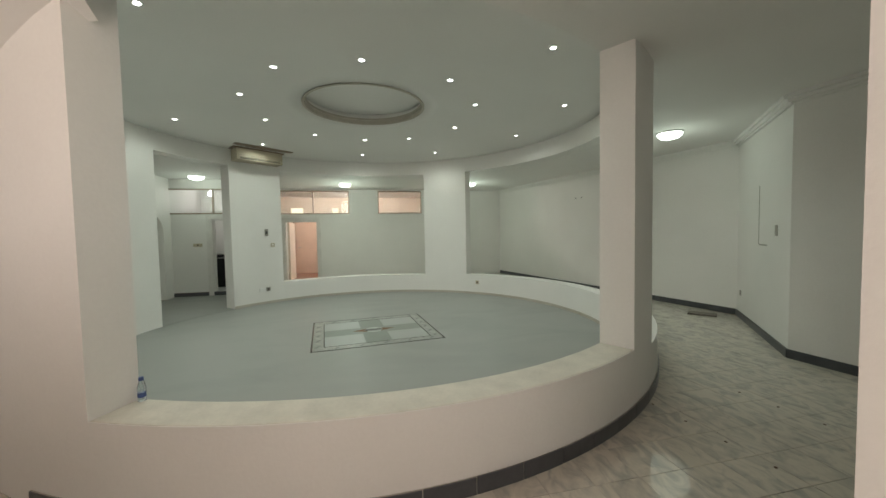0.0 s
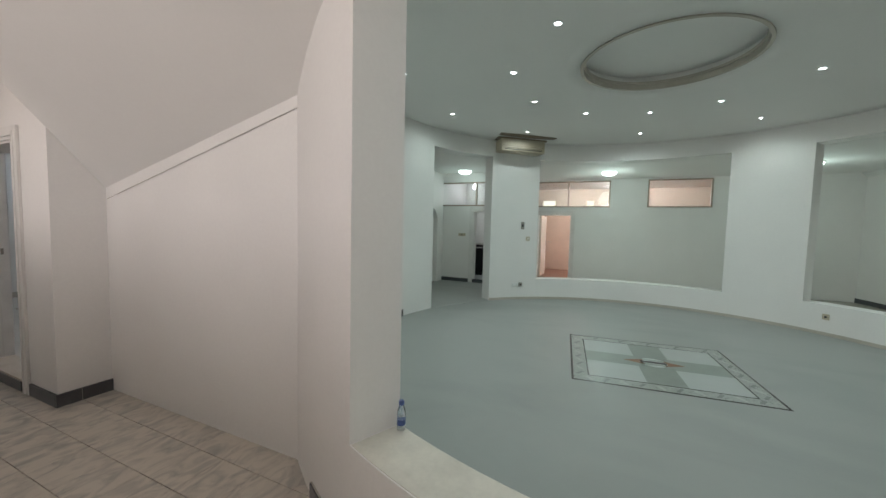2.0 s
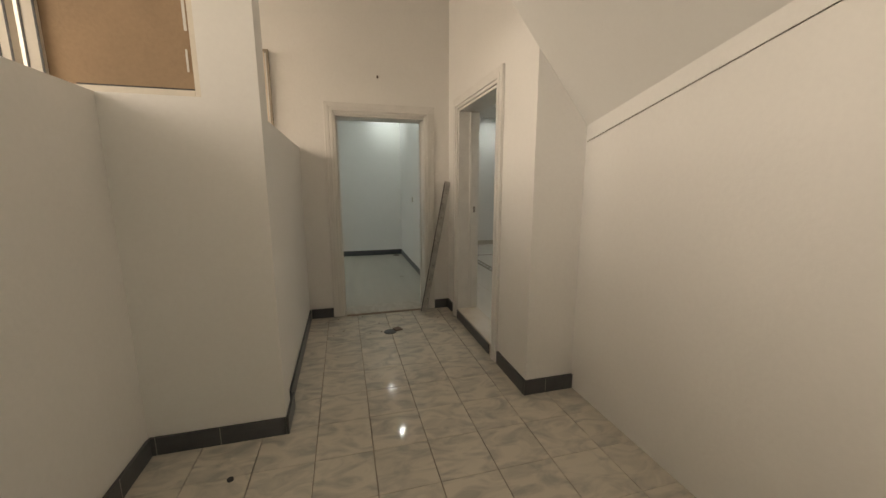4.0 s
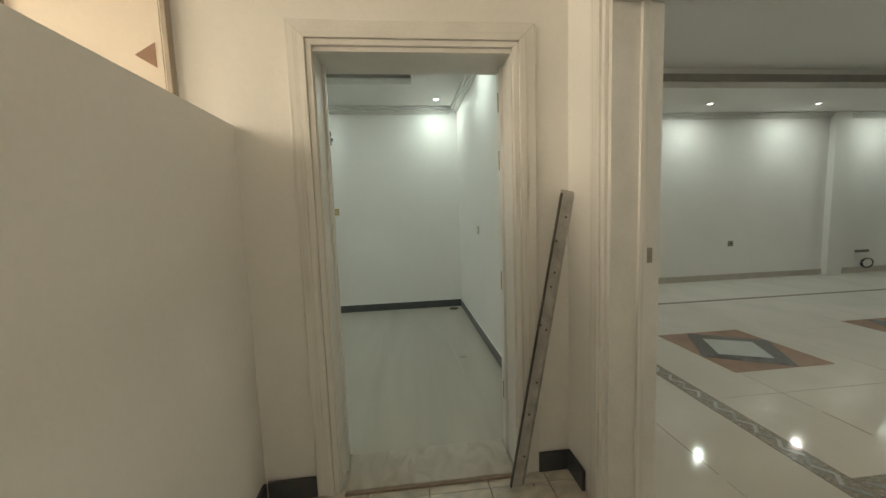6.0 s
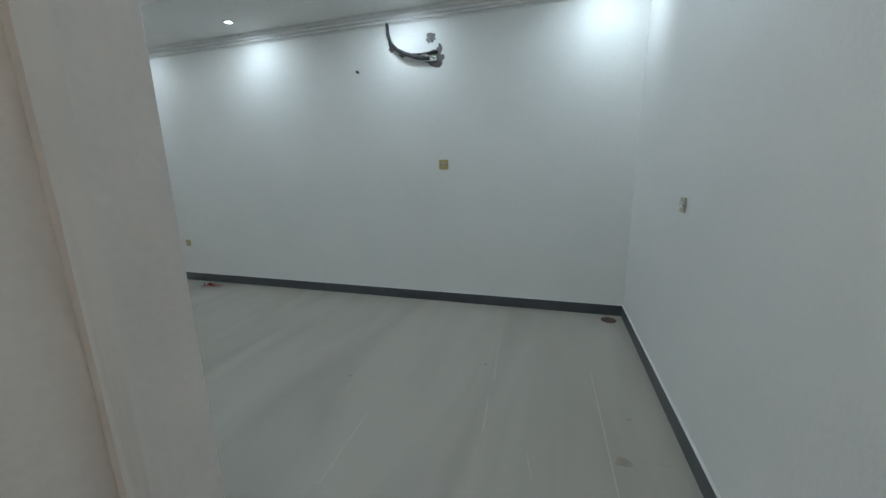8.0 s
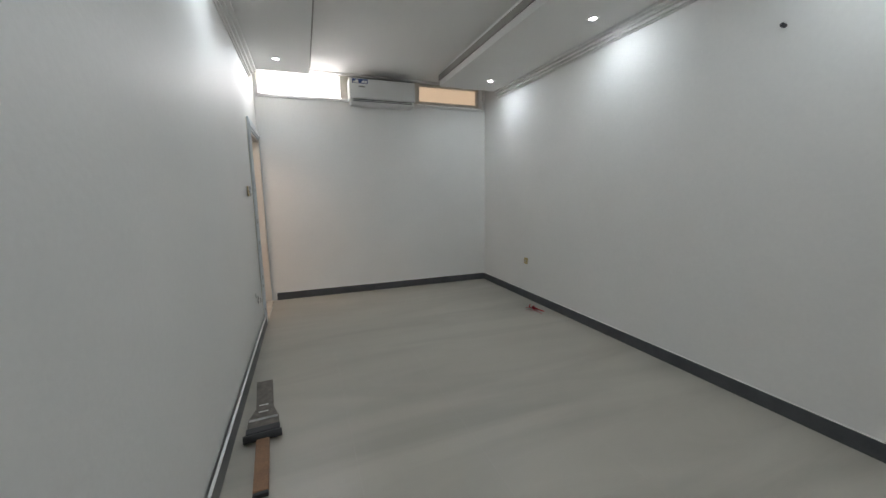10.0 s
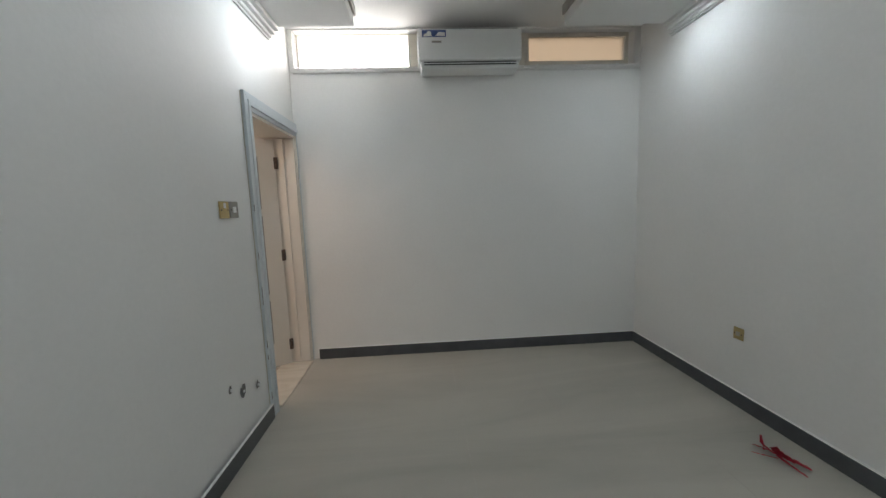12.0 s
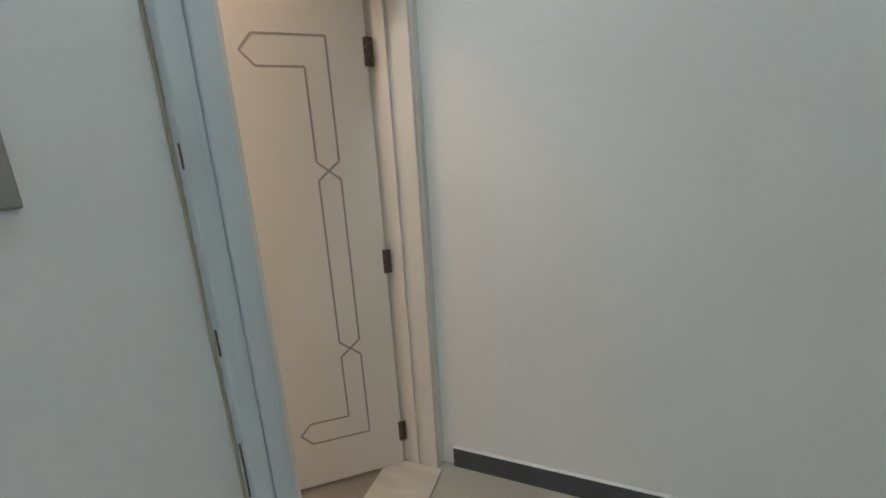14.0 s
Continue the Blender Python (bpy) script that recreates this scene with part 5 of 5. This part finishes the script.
# ---- small things on the far wall of the side room ----
bar = thing("wall_vent", pose(10.37, 11.096, 0.37), "narrow grey vent cover low on the far wall", "vent")
part("frame", boxes((-0.14, -0.02, 0.0, 0.14, -0.001, 0.045), bevel=0.003), GREYMETAL, bar)
for k in range(3):
    part("slat", boxes((-0.125, -0.024, 0.008 + 0.012 * k, 0.125, -0.0205, 0.013 + 0.012 * k)), DARK, bar)
coil = thing("cable_coil", pose(10.45, 11.06, 0.17), "loose coil of dark cable against the far wall", "cable")
for k in range(3):
    ring = [(0.13 * math.cos(a * 0.3491 + k) * (1 - 0.06 * k), -0.008 * k, 0.085 * math.sin(a * 0.3491 + k)) for a in range(19)]
    part("turn", tube(ring, 0.007), WIRE, coil)
side_floor = bpy.data.objects["floor_side_room"]
for x, y0, y1, w in ((3.543, 6.85, 7.3, 0.003), (3.543, 6.3, 6.8, 0.001), (3.543, 7.4, 8.6, 0.001), (4.64, 7.0, 7.25, 0.003), (4.64, 7.3, 7.8, 0.001), (5.73, 6.8, 9.8, 0.001), (6.82, 6.8, 9.8, 0.001)):
    part("floor_joint", boxes((x - w, y0, 0.0004, x + w, y1, 0.0012)), JOINT, side_floor, "thin dark joint")
for y in (7.5, 8.6, 9.7):
    part("floor_joint", boxes((4.2, y - 0.001, 0.0004, 11.5, y + 0.001, 0.0012)), JOINT, side_floor, "thin dark joint")

# ---- scuffs on the room floor ----
room_base = bpy.data.objects["floor_room"]
for x0, y0, x1, y1, w in ((2.464, 9.37, 2.491, 8.19, 0.0035), (1.79, 9.9, 1.85, 9.1, 0.003), (1.845, 8.9, 1.867, 8.6, 0.004), (1.2, 8.6, 1.224, 8.08, 0.004), (1.02, 9.3, 1.19, 9.05, 0.002), (2.1, 8.5, 2.13, 8.36, 0.002)):
    part("scuff", prism([(x0 - w, y0), (x1 - w, y1), (x1 + w, y1), (x0 + w, y0)], 0.0004, 0.0009), SCUFF, room_base, "pale scratch in the floor")
for x, y, r in ((2.537, 8.568, 0.035), (1.762, 9.278, 0.012), (0.9, 8.9, 0.014), (2.62, 8.9, 0.01)):
    part("stain", prism([(x + r * (1 + 0.3 * math.sin(3 * a + x)) * math.cos(a), y + r * (1 + 0.25 * math.cos(2 * a)) * math.sin(a)) for a in [0.5236 * k for k in range(12)]], 0.0004, 0.0008), STAIN, room_base, "faint brown stain")


# ---- floor tiles of the corridor, nearest ones as pieces ----
PITCH = 0.295
tile_floor = bpy.data.objects["floor_corridor"]


def tile_mesh(name):
    me = bpy.data.meshes.new(name)
    bm = boxes((-0.1459, -0.147, -0.011, 0.1459, 0.147, 0.0), bevel=0.0)
    bmesh.ops.bevel(bm, geom=[e for e in bm.edges if all(v.co.z > -0.001 for v in e.verts)], offset=0.002, segments=1, affect='EDGES')
    bm.to_mesh(me)
    bm.free()
    me.materials.append(TILE)
    return me


tile_me = tile_mesh("floor_tile")
rest_v, rest_f = [], []
count = 0
for i in range(-14, 40):
    for j in range(-22, 26):
        x, y = 1.9625 + PITCH * i, 0.005 + PITCH * j
        if not (-1.6 < x < 12.7 and -5.3 < y < 7.1):
            continue
        d = math.hypot(x - CX, y - CY)
        if d < RI - 0.25 or (x > 2.95 and y > 5.1 and x < 8.0):
            continue
        if count < 300 and 0.6 < x < 3.3 and -1.7 < y < 7.1 and d > RO - 0.1:
            ob = new("tile", tile_me)
            ob.location = (x, y, 0.0)
            ob.parent = tile_floor
            count += 1
        else:
            if d < RI + 0.1:
                continue
            k = len(rest_v)
            h = 0.146
            rest_v += [(x - h, y - h, -0.011), (x + h, y - h, -0.011), (x + h, y + h, -0.011), (x - h, y + h, -0.011), (x - h, y - h, 0), (x + h, y - h, 0), (x + h, y + h, 0), (x - h, y + h, 0)]
            rest_f += [(k + 4, k + 5, k + 6, k + 7), (k, k + 1, k + 5, k + 4), (k + 1, k + 2, k + 6, k + 5), (k + 2, k + 3, k + 7, k + 6), (k + 3, k, k + 4, k + 7)]
me = bpy.data.meshes.new("far_tiles")
me.from_pydata(rest_v, [], rest_f)
me.materials.append(TILE)
rest = new("far_tiles", me)
rest.parent = tile_floor
tagged(rest, "grey veined floor tiles further along the corridor", kind="stuff")

# ---- large floor tiles of the room ----
room_floor = bpy.data.objects["floor_room"]
rm = bpy.data.meshes.new("room_floor_tile")
bm = boxes((-0.3247, -0.3247, -0.0028, 0.3247, 0.3247, 0.0))
bm.to_mesh(rm)
bm.free()
rm.materials.append(ROOMTILE)
edge_meshes = {}
for i in range(12):
    for j in range(6):
        x0, x1 = -3.99 + 0.65 * i, min(-3.99 + 0.65 * (i + 1), 2.84)
        y0, y1 = 7.295 + 0.65 * j, min(7.295 + 0.65 * (j + 1), 10.455)
        if x1 - x0 < 0.03 or y1 - y0 < 0.03:
            continue
        w, h = round(x1 - x0, 3), round(y1 - y0, 3)
        if (w, h) != (0.65, 0.65):
            if (w, h) not in edge_meshes:
                bm = boxes((-w / 2 + 0.0003, -h / 2 + 0.0003, -0.0028, w / 2 - 0.0003, h / 2 - 0.0003, 0.0))
                edge_meshes[w, h] = bpy.data.meshes.new("room_floor_tile_cut")
                bm.to_mesh(edge_meshes[w, h])
                bm.free()
                edge_meshes[w, h].materials.append(ROOMTILE)
        ob = new("tile", rm if (w, h) == (0.65, 0.65) else edge_meshes[w, h])
        ob.location = ((x0 + x1) / 2, (y0 + y1) / 2, 0.0)
        ob.parent = room_floor
